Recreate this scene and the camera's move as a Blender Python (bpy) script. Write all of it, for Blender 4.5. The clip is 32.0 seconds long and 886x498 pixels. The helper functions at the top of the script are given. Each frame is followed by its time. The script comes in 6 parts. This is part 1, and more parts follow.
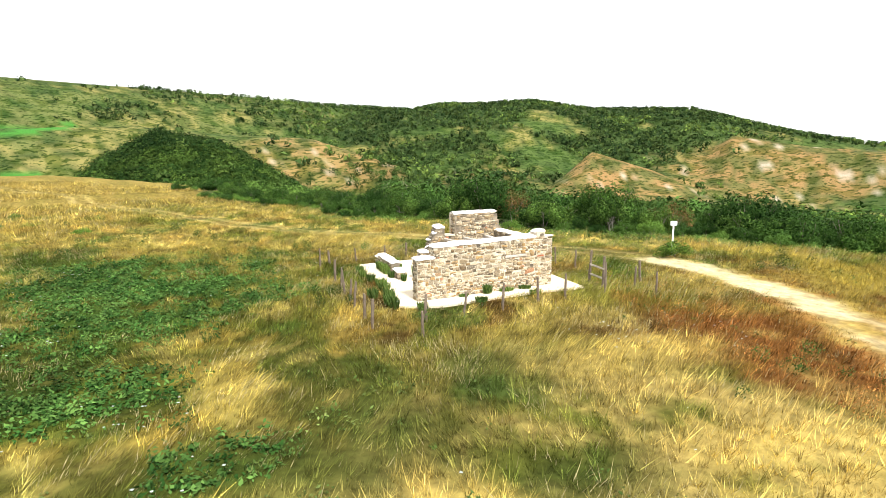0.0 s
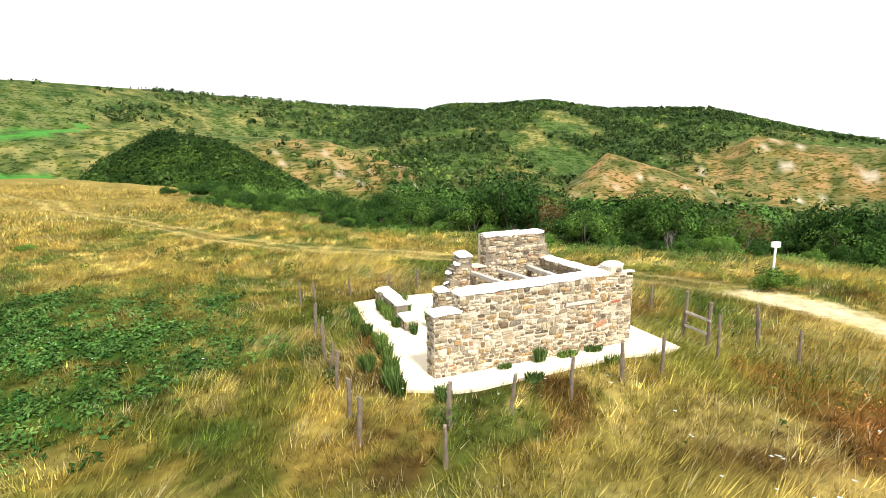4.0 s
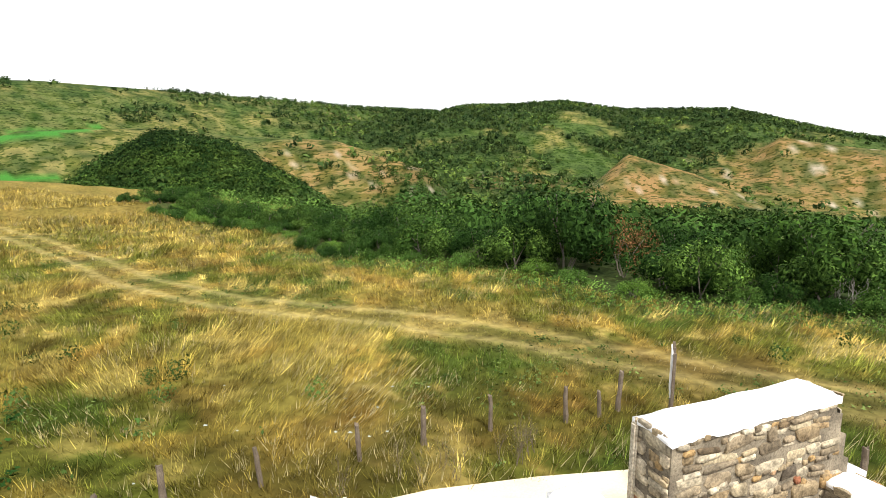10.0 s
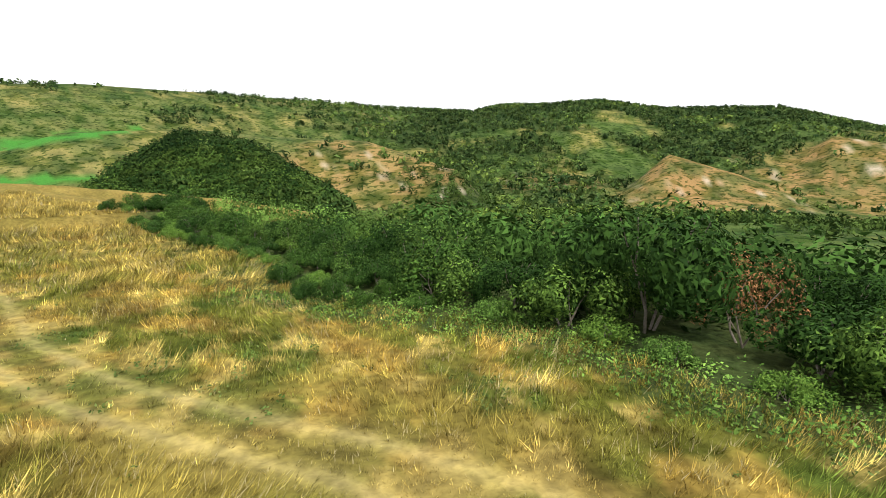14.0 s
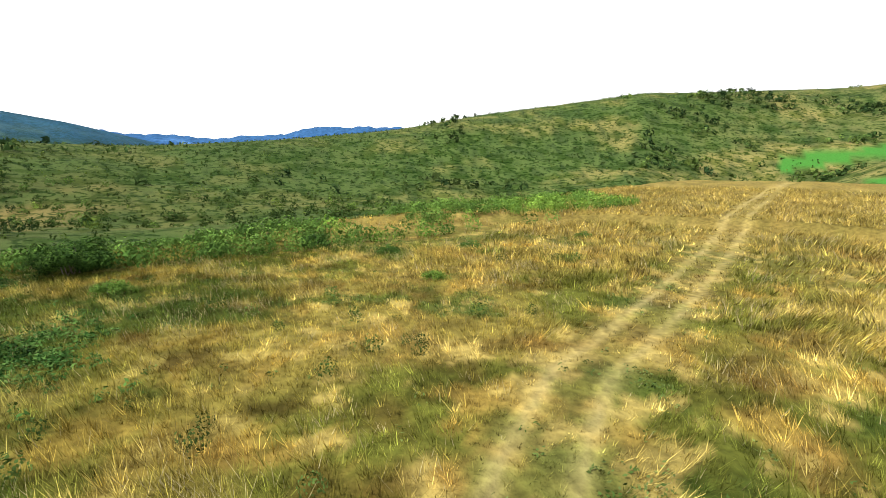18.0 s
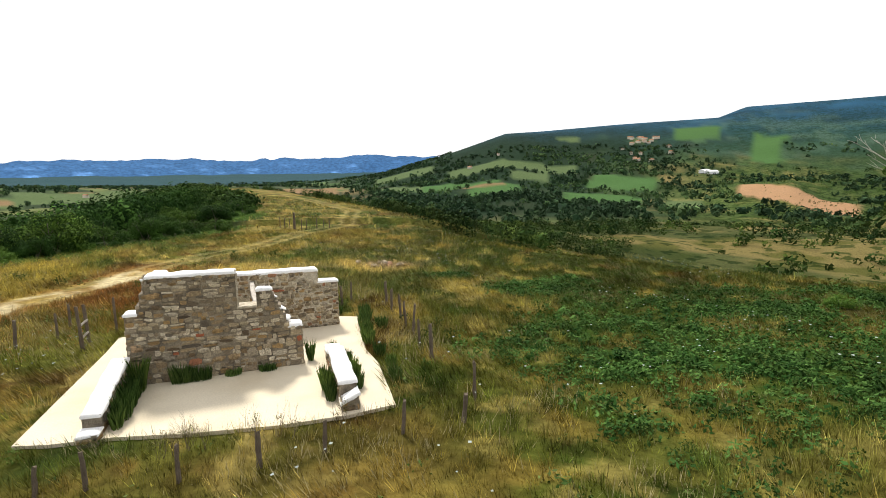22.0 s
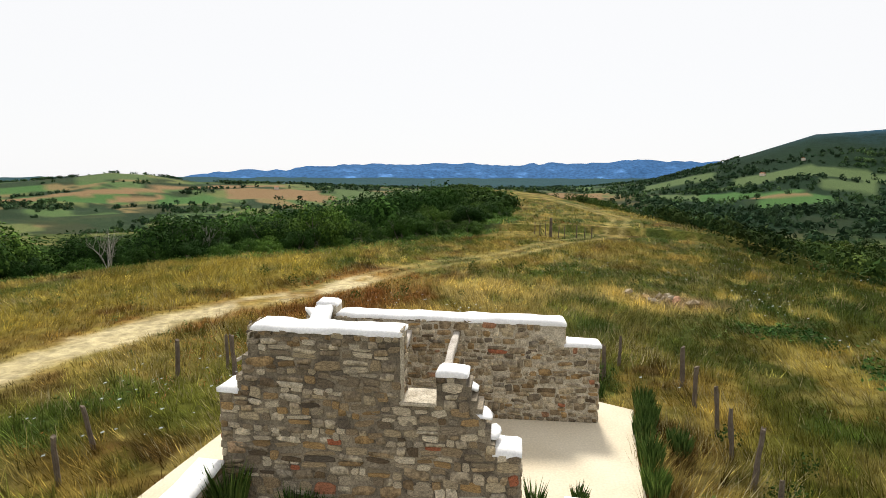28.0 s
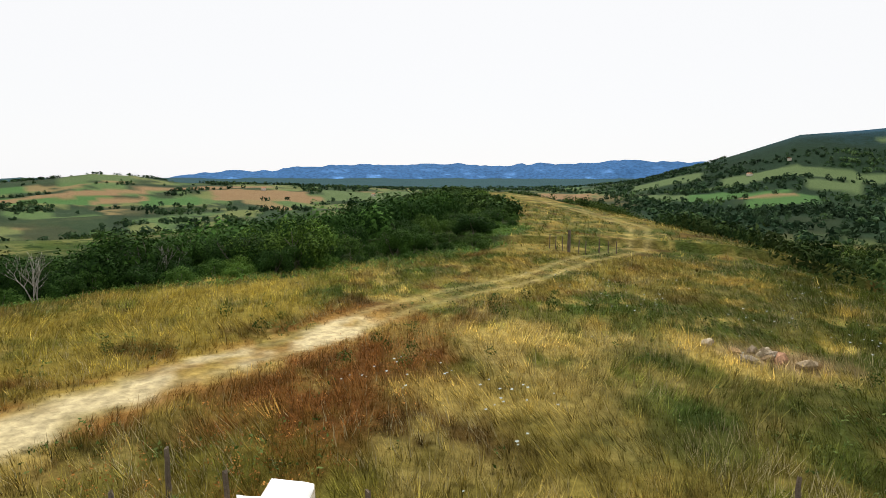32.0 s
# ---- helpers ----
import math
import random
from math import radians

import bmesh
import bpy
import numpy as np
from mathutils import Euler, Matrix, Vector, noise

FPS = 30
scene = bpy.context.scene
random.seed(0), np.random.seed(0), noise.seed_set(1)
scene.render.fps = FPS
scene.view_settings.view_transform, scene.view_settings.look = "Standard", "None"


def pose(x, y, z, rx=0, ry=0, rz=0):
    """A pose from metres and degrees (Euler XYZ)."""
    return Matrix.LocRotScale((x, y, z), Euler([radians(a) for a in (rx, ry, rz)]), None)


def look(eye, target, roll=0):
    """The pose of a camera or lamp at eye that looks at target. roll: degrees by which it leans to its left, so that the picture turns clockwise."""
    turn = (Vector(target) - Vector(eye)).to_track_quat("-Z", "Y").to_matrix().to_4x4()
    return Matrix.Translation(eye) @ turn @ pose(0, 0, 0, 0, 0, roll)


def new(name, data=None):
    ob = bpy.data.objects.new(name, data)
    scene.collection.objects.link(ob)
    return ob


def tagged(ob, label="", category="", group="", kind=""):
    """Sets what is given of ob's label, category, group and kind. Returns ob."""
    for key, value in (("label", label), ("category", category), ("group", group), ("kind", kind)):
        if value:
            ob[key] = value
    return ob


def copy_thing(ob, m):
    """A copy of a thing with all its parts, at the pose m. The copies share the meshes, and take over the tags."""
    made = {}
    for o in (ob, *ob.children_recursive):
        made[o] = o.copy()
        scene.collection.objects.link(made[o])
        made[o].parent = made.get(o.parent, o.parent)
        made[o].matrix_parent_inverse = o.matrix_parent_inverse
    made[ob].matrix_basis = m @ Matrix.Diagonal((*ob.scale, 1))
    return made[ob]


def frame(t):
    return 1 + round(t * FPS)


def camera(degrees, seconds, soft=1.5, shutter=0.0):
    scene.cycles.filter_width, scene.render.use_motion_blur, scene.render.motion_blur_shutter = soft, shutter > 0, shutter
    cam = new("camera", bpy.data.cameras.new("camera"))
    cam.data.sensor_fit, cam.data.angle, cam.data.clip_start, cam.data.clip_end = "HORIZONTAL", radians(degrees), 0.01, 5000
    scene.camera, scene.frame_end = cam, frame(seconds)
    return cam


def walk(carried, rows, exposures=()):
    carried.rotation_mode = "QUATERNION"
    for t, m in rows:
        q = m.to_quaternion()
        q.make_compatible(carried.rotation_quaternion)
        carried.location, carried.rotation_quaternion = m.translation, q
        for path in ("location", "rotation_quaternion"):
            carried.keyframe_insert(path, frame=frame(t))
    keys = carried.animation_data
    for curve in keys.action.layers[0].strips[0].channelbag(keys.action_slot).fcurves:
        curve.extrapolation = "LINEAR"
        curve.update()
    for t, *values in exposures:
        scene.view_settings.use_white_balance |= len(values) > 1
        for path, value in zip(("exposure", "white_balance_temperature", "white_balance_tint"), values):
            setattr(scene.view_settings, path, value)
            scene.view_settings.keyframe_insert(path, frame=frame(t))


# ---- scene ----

cam = camera(79.3, 32.0, soft=0.35)
PATH = [
    (0, -1.275, 2.222, 6.740, -3.29, -10.15, -0.30), (0.5, -1.313, 3.185, 6.708, -3.15, -10.15, -0.37),
    (1, -1.298, 4.149, 6.688, -2.96, -10.14, -0.42), (1.5, -1.305, 5.231, 6.683, -2.85, -10.13, -0.48),
    (2, -1.310, 6.412, 6.650, -2.67, -10.11, -0.47), (2.5, -1.297, 7.547, 6.648, -2.48, -10.09, -0.45),
    (3, -1.317, 8.693, 6.642, -2.32, -10.08, -0.42), (3.5, -1.337, 9.905, 6.596, -2.19, -10.04, -0.40),
    (4, -1.341, 11.113, 6.592, -2.03, -10.02, -0.44), (4.5, -1.327, 12.340, 6.578, -1.85, -9.99, -0.47),
    (5, -1.306, 13.567, 6.560, -1.66, -9.97, -0.45), (5.5, -1.290, 14.779, 6.546, -1.47, -9.94, -0.40),
    (6, -1.297, 16.031, 6.527, -1.31, -9.89, -0.34), (6.5, -1.317, 17.306, 6.530, -1.16, -9.89, -0.34),
    (7, -1.353, 18.520, 6.550, -1.05, -9.89, -0.33), (7.5, -1.391, 19.808, 6.529, -0.95, -9.89, -0.28),
    (8, -1.402, 21.077, 6.522, -0.83, -9.89, -0.26), (8.5, -1.393, 22.411, 6.500, -0.73, -9.87, -0.28),
    (9, -1.382, 23.774, 6.477, -0.64, -9.87, -0.26), (9.5, -1.374, 25.161, 6.444, -0.55, -9.86, -0.26),
    (10, -1.350, 26.582, 6.398, -0.46, -9.85, -0.30), (10.5, -1.338, 28.003, 6.334, -0.38, -9.78, -0.34),
    (11, -1.363, 29.346, 6.348, -0.28, -9.76, -0.36), (11.5, -1.385, 30.504, 6.365, -0.18, -9.76, -0.39),
    (12, -1.394, 31.643, 6.346, -0.14, -9.77, -0.38), (12.5, -1.293, 32.763, 6.294, -0.06, -9.77, -0.42),
    (13, -1.147, 34.220, 6.384, -0.02, -9.79, -0.44), (13.5, -1.067, 35.722, 6.502, -0.01, -9.81, -0.40),
    (14, -0.771, 36.891, 6.470, 3.04, -9.79, -0.39), (14.5, -0.509, 38.230, 6.441, 8.78, -9.77, -0.43),
    (15, -0.221, 39.607, 6.439, 17.04, -9.77, -0.46), (15.5, 0.145, 40.900, 6.491, 27.64, -9.72, -0.46),
    (16, 0.128, 42.413, 6.454, 40.11, -9.58, -0.06), (16.5, -0.095, 43.810, 6.445, 51.23, -9.60, 0.28),
    (17, -0.752, 45.236, 6.493, 60.63, -9.60, 0.37), (17.5, -1.272, 46.456, 6.498, 71.09, -9.66, 0.23),
    (18, -1.492, 47.675, 6.523, 84.64, -9.63, 0.02), (18.5, -1.850, 48.617, 6.635, 97.50, -9.54, -0.10),
    (19, -2.438, 49.308, 6.741, 108.42, -9.51, -0.32), (19.5, -2.993, 49.871, 6.804, 119.23, -9.42, -0.51),
    (20, -3.647, 50.116, 6.834, 130.53, -9.30, -0.60), (20.5, -4.567, 50.008, 6.814, 142.41, -9.17, -0.64),
    (21, -5.141, 50.005, 6.850, 155.19, -8.97, -0.68), (21.5, -5.687, 49.826, 6.854, 167.45, -8.78, -0.65),
    (22, -6.212, 49.395, 6.747, 180.79, -8.61, -0.65), (22.5, -6.657, 48.813, 6.624, 194.34, -8.41, -0.70),
    (23, -7.024, 48.085, 6.478, 204.03, -8.29, -0.55), (23.5, -7.173, 47.243, 6.353, 207.07, -8.25, -0.38),
    (24, -7.134, 46.344, 6.277, 208.69, -8.20, -0.24), (24.5, -6.939, 45.411, 6.221, 209.50, -8.14, -0.17),
    (25, -6.637, 44.518, 6.170, 209.82, -8.10, -0.04), (25.5, -6.179, 43.454, 6.105, 209.71, -8.05, 0.08),
    (26, -5.721, 42.541, 6.063, 209.52, -8.03, 0.09), (26.5, -5.252, 41.695, 6.027, 209.27, -8.00, 0.10),
    (27, -4.784, 40.919, 6.013, 208.98, -7.96, 0.12), (27.5, -4.324, 40.212, 6.034, 208.64, -7.95, 0.14),
    (28, -3.877, 39.524, 6.107, 208.35, -7.96, 0.13), (28.5, -3.403, 38.849, 6.141, 208.09, -7.96, 0.10),
    (29, -2.889, 38.159, 6.149, 207.98, -8.02, 0.07), (29.5, -2.324, 37.423, 6.157, 207.81, -8.01, 0.04),
    (30, -1.754, 36.604, 6.169, 207.70, -8.00, 0.04), (30.5, -1.137, 35.771, 6.223, 207.59, -8.01, 0.01),
    (31, -0.487, 34.908, 6.313, 207.46, -7.96, -0.03), (31.5, 0.155, 34.065, 6.431, 207.25, -7.92, 0.02),
    (32, 0.788, 33.415, 6.597, 207.14, -7.92, 0.04),
]
walk(cam, [(t, pose(x, y, z, 90 + pitch, 0, yaw) @ pose(0, 0, 0, 0, 0, roll)) for t, x, y, z, yaw, pitch, roll in PATH],
     [(0, 0.46), (3, 0.42), (6, 0.34), (8.5, 0.16), (10.5, 0.06), (13, 0.0), (16, 0.24), (18, 0.14), (20, -0.04), (22, -0.3), (24, -0.4), (32, -0.42)])

# ---- light: bright overcast noon, soft sun from the south ----
SUN_DIR = Vector((0.27, -0.57, 0.78)).normalized()
world = bpy.data.worlds.new("sky")
scene.world = world
world.use_nodes = True
wn = world.node_tree.nodes
wl = world.node_tree.links
wn.clear()
w_out, w_bg, w_sky, w_mix = (wn.new(k) for k in ("ShaderNodeOutputWorld", "ShaderNodeBackground", "ShaderNodeTexSky", "ShaderNodeMixRGB"))
w_sky.sky_type, w_sky.sun_disc = "NISHITA", False
w_sky.sun_elevation = math.asin(SUN_DIR.z)
w_sky.sun_rotation = math.atan2(SUN_DIR.x, SUN_DIR.y)
w_scale = wn.new("ShaderNodeMixRGB")
w_scale.blend_type = "MULTIPLY"
w_scale.inputs["Fac"].default_value = 1
w_scale.inputs["Color2"].default_value = (0.1, 0.1, 0.1, 1)
w_mix.inputs["Fac"].default_value = 0.93
w_mix.inputs["Color2"].default_value = (1.26, 1.26, 1.27, 1)
wl.new(w_sky.outputs[0], w_scale.inputs["Color1"])
wl.new(w_scale.outputs[0], w_mix.inputs["Color1"])
wl.new(w_mix.outputs[0], w_bg.inputs["Color"])
w_bg.inputs["Strength"].default_value = 1.06
wl.new(w_bg.outputs[0], w_out.inputs[0])
sun = new("sun", bpy.data.lights.new("sun", "SUN"))
sun.data.energy, sun.data.angle, sun.data.color = 6.0, radians(9), (1, 0.95, 0.86)
sun.matrix_world = look(SUN_DIR * 50, (0, 0, 0))


# ---- noise and helpers ----
def hash2(i, j, seed):
    n = (i.astype(np.int64) * 374761393 + j.astype(np.int64) * 668265263 + seed * 974634777) & 0x7FFFFFFF
    n = ((n ^ (n >> 13)) * 1274126177) & 0x7FFFFFFF
    return ((n ^ (n >> 16)) & 0xFFFF) / 65535.0


def vnoise(x, y, seed=0):
    i, j = np.floor(x), np.floor(y)
    fx, fy = x - i, y - j
    fx, fy = fx * fx * (3 - 2 * fx), fy * fy * (3 - 2 * fy)
    a, b = hash2(i, j, seed), hash2(i + 1, j, seed)
    c, d = hash2(i, j + 1, seed), hash2(i + 1, j + 1, seed)
    return (a * (1 - fx) + b * fx) * (1 - fy) + (c * (1 - fx) + d * fx) * fy


def fbm(x, y, size, seed=0, octaves=4):
    """Noise from 0 to 1, mean one half."""
    x, y = np.asarray(x, float) / size, np.asarray(y, float) / size
    total, weight = 0, 0
    for k in range(octaves):
        total = total + vnoise(x * 2 ** k + 17.3 * k, y * 2 ** k - 9.1 * k, seed + k) * 0.55 ** k
        weight += 0.55 ** k
    return total / weight


def ramp(x, a, b):
    t = np.clip((x - a) / (b - a), 0, 1)
    return t * t * (3 - 2 * t)


def part(name, bm, material, parent=None, label="", smooth=False):
    """Links a bmesh as one mesh object, under a thing or a part where one is given."""
    me = bpy.data.meshes.new(name)
    bm.normal_update()
    bm.to_mesh(me)
    bm.free()
    me.materials.append(material)
    if smooth:
        me.polygons.foreach_set("use_smooth", [True] * len(me.polygons))
    ob = new(name, me)
    ob.parent = parent
    if label:
        ob["label"] = label
    return ob


def mesh_of(name, verts, faces, material, colours=None, smooth=False):
    """A mesh object from arrays of places and of equal-sided faces."""
    me = bpy.data.meshes.new(name)
    k = faces.shape[1]
    me.vertices.add(len(verts))
    me.vertices.foreach_set("co", np.asarray(verts, np.float32).ravel())
    me.loops.add(faces.size)
    me.loops.foreach_set("vertex_index", faces.astype(np.int32).ravel())
    me.polygons.add(len(faces))
    me.polygons.foreach_set("loop_start", np.arange(0, faces.size, k, dtype=np.int32))
    me.polygons.foreach_set("loop_total", np.full(len(faces), k, np.int32))
    if smooth:
        me.polygons.foreach_set("use_smooth", np.ones(len(faces), bool))
    me.update()
    if colours is not None:
        at = me.color_attributes.new("tint", "FLOAT_COLOR", "POINT")
        at.data.foreach_set("color", (colours if colours.shape[1] == 4 else np.c_[colours, np.ones(len(colours))]).astype(np.float32).ravel())
    me.materials.append(material)
    return new(name, me)


def box_into(bm, x0, x1, y0, y1, z0, z1, m=None, bevel=0.0):
    made = bmesh.ops.create_cube(bm, size=1, matrix=pose((x0 + x1) / 2, (y0 + y1) / 2, (z0 + z1) / 2) @ Matrix.Diagonal((x1 - x0, y1 - y0, z1 - z0, 1)))["verts"]
    if bevel:
        edges = {e for v in made for e in v.link_edges}
        made = bmesh.ops.bevel(bm, geom=list(edges), offset=bevel, segments=2, affect="EDGES")["verts"]
    if m is not None:
        bmesh.ops.transform(bm, matrix=m, verts=[v for v in bm.verts] if made is None else made)
    return made


# ---- materials ----
def material(name, rough=0.8, metal=0.0):
    mat = bpy.data.materials.new(name)
    mat.use_nodes = True
    n, l = mat.node_tree.nodes, mat.node_tree.links
    p = n["Principled BSDF"]
    p.inputs["Roughness"].default_value = rough
    p.inputs["Metallic"].default_value = metal
    p.inputs["Specular IOR Level"].default_value = 0.25
    return mat, n, l, p


def noise_node(n, l, size, detail=4, coords="Object"):
    t = n.new("ShaderNodeTexCoord")
    k = n.new("ShaderNodeTexNoise")
    k.inputs["Scale"].default_value = 1 / size
    k.inputs["Detail"].default_value = detail
    l.new(t.outputs[coords], k.inputs["Vector"])
    return k


def ramp_node(n, l, source, stops):
    r = n.new("ShaderNodeValToRGB")
    e = r.color_ramp.elements
    while len(e) < len(stops):
        e.new(0.5)
    for k, (at, c) in enumerate(stops):
        e[k].position, e[k].color = at, (*c, 1)
    l.new(source, r.inputs[0])
    return r


def mix_node(n, l, a, b, fac, kind="MIX"):
    m = n.new("ShaderNodeMixRGB")
    m.blend_type = kind
    for key, v in (("Fac", fac), ("Color1", a), ("Color2", b)):
        if isinstance(v, (int, float)):
            m.inputs[key].default_value = v
        elif isinstance(v, tuple):
            m.inputs[key].default_value = (*v, 1)
        else:
            l.new(v, m.inputs[key])
    return m.outputs[0]


def bump(n, l, p, height, strength, distance):
    b = n.new("ShaderNodeBump")
    b.inputs["Strength"].default_value, b.inputs["Distance"].default_value = strength, distance
    l.new(height, b.inputs["Height"])
    l.new(b.outputs[0], p.inputs["Normal"])


def plain(name, stops, size, fine, rough=0.8, relief=0.4, depth=0.02, by="noise", grit=0.5):
    """A surface with large stains and fine grain; by: 'object' or 'island' also shifts each piece along the stops."""
    mat, n, l, p = material(name, rough)
    big, small = noise_node(n, l, size), noise_node(n, l, fine, 6)
    if by == "noise":
        base = ramp_node(n, l, big.outputs[0], stops).outputs[0]
    else:
        src = n.new("ShaderNodeObjectInfo").outputs["Random"] if by == "object" else n.new("ShaderNodeNewGeometry").outputs["Random Per Island"]
        base = ramp_node(n, l, src, stops).outputs[0]
        stain = ramp_node(n, l, big.outputs[0], [(0.3, (0.5, 0.48, 0.46)), (0.5, (0.95, 0.94, 0.93)), (0.7, (1.35, 1.32, 1.27))])
        base = mix_node(n, l, base, stain.outputs[0], 1.0, "MULTIPLY")
    grain = ramp_node(n, l, small.outputs[0], [(0.32, (1 - grit,) * 3), (0.5, (0.96,) * 3), (0.68, (1 + 0.6 * grit,) * 3)])
    l.new(mix_node(n, l, base, grain.outputs[0], 0.8, "MULTIPLY"), p.inputs["Base Color"])
    bump(n, l, p, small.outputs[0], relief, depth)
    return mat


def tinted(name, fine, rough=0.9, spread=0.35, see_through=0.0, relief=0.0, each=False, speckle=False):
    """Takes its colour from the mesh's tint, varied from piece to piece and by fine grain."""
    mat, n, l, p = material(name, rough)
    p.inputs["Specular IOR Level"].default_value = 0.03
    a = n.new("ShaderNodeAttribute")
    a.attribute_name = "tint"
    g = noise_node(n, l, fine, 5)
    grain = ramp_node(n, l, g.outputs[0], [(0.25, (0.74 * (1 - spread),) * 3), (0.75, (0.74 * (1 + spread),) * 3)])
    c = mix_node(n, l, a.outputs["Color"], grain.outputs[0], 1.0, "MULTIPLY")
    if speckle:
        s1, s2 = noise_node(n, l, 5.0, 3), noise_node(n, l, 17.0, 4)
        for src, lo, hi, shade in ((s2, 0.5, 0.56, (0.55, 0.66, 0.46)), (s1, 0.55, 0.58, (0.3, 0.44, 0.28))):
            m = ramp_node(n, l, src.outputs[0], [(lo, (0, 0, 0)), (hi, (1, 1, 1))])
            f = mix_node(n, l, m.outputs[0], a.outputs["Alpha"], 1.0, "MULTIPLY")
            dark = mix_node(n, l, c, shade, 1.0, "MULTIPLY")
            c = mix_node(n, l, c, dark, f)
    if each:
        o = ramp_node(n, l, n.new("ShaderNodeObjectInfo").outputs["Random"], [(0.0, (0.55, 0.62, 0.58)), (0.5, (0.9, 0.92, 0.9)), (1.0, (1.25, 1.2, 0.95))])
        c = mix_node(n, l, c, o.outputs[0], 1.0, "MULTIPLY")
    l.new(c, p.inputs["Base Color"])
    if relief:
        bump(n, l, p, g.outputs[0], relief, fine)
    if see_through:
        t, m = n.new("ShaderNodeBsdfTranslucent"), n.new("ShaderNodeMixShader")
        l.new(c, t.inputs["Color"])
        m.inputs[0].default_value = see_through
        l.new(p.outputs[0], m.inputs[1])
        l.new(t.outputs[0], m.inputs[2])
        l.new(m.outputs[0], n["Material Output"].inputs["Surface"])
    return mat


STONES = [(0.0, (0.27, 0.2, 0.115)), (0.12, (0.44, 0.37, 0.25)), (0.22, (0.15, 0.118, 0.08)), (0.34, (0.56, 0.49, 0.36)), (0.46, (0.23, 0.19, 0.135)), (0.56, (0.38, 0.25, 0.11)),
          (0.66, (0.085, 0.068, 0.05)), (0.76, (0.62, 0.55, 0.42)), (0.84, (0.3, 0.24, 0.16)), (0.93, (0.2, 0.16, 0.11)), (0.975, (0.36, 0.28, 0.17)), (1.0, (0.36, 0.12, 0.06))]
M_GROUND = tinted("ground", 0.35, 0.95, 0.4, relief=0.5, speckle=True)
M_GRASS = tinted("dry_grass", 3.0, 0.9, 0.25, 0.1)
M_LEAF = tinted("leaves", 1.5, 0.75, 0.35, 0.08, each=True)
M_WOODS = tinted("woods", 25.0, 0.9, 0.35, 0.06)
M_STONE = plain("stone", STONES, 0.12, 0.035, 0.85, 0.8, 0.015, "object")
M_STONE_MANY = plain("stone_rest", STONES, 0.12, 0.035, 0.85, 0.8, 0.015, "island")
M_MORTAR = plain("mortar", [(0.3, (0.1, 0.083, 0.062)), (0.7, (0.32, 0.27, 0.195))], 0.35, 0.03, 0.95, 0.6, 0.01)
M_MORTAR_PALE = plain("pale_mortar", [(0.3, (0.36, 0.31, 0.23)), (0.7, (0.6, 0.54, 0.43))], 0.2, 0.03, 0.95, 0.6, 0.01)
M_COPING = plain("lime_coping", [(0.2, (0.8, 0.79, 0.78)), (0.8, (0.92, 0.91, 0.9))], 0.6, 0.04, 0.9, 0.3, 0.01, grit=0.14)
M_SLAB = plain("concrete", [(0.2, (0.56, 0.47, 0.33)), (0.5, (0.64, 0.56, 0.42)), (0.8, (0.7, 0.62, 0.48))], 1.6, 0.05, 0.9, 0.15, 0.01, grit=0.14)
M_WOOD = plain("grey_wood", [(0.2, (0.3, 0.27, 0.23)), (0.8, (0.56, 0.51, 0.45))], 0.3, 0.02, 0.85, 0.5, 0.006)
M_POST = plain("post_wood", [(0.2, (0.08, 0.06, 0.045)), (0.8, (0.2, 0.16, 0.12))], 0.3, 0.02, 0.9, 0.6, 0.006)
M_BARK = plain("bark", [(0.2, (0.1, 0.08, 0.06)), (0.8, (0.24, 0.21, 0.18))], 0.3, 0.03, 0.9, 0.6, 0.01)
M_BONE = plain("dead_wood", [(0.2, (0.24, 0.22, 0.19)), (0.8, (0.42, 0.39, 0.35))], 0.3, 0.03, 0.9, 0.5, 0.01)
M_LIMB = plain("bleached_limb", [(0.2, (0.36, 0.34, 0.3)), (0.8, (0.54, 0.51, 0.46))], 0.3, 0.03, 0.9, 0.5, 0.01)
M_WHITE = plain("white_board", [(0.2, (0.84, 0.84, 0.86)), (0.8, (0.9, 0.9, 0.92))], 0.5, 0.4, 0.5, 0.02, 0.002, grit=0.14)

# ---- the lie of the land ----
EYE = (-2.0, 38.0, 6.5)


def profile(rows, az):
    """Crest angle and distance, run smoothly between bearings (degrees, left of +y); far below outside them."""
    a = np.array(rows, float)
    rel = (np.asarray(az) - a[0, 0]) % 360
    key = (a[:, 0] - a[0, 0]) % 360
    inside = rel <= key[-1]
    return np.where(inside, np.interp(rel, key, a[:, 1]), -30.0), np.interp(rel, key, a[:, 2])


# Bearing, angle of the crest over the eye, distance.
SKYLINE = [(297.5, -3.33, 1300), (309, -0.31, 1200), (317.6, 0.62, 1200), (323.4, 1.77, 1200), (327.4, 2.91, 1250), (331.4, 3.96, 1300), (340.9, 4.25, 1350), (347, 5.2, 1350),
            (352.3, 4.94, 1300), (356.9, 4.95, 1300), (359.8, 4.37, 1300), (7.5, 4.77, 1350), (17.1, 5.54, 1350), (26.4, 5.96, 1300), (36.1, 6.2, 1250), (47.9, 5.58, 1200),
            (64.2, 6.05, 1000), (79.2, 4.45, 850), (88.4, 2.94, 750), (100.7, 1.82, 680), (112.1, 1.15, 640), (124.2, 1.31, 600), (133.7, 0.07, 600), (139.4, -3.15, 600),
            (145.4, -9.15, 600)]
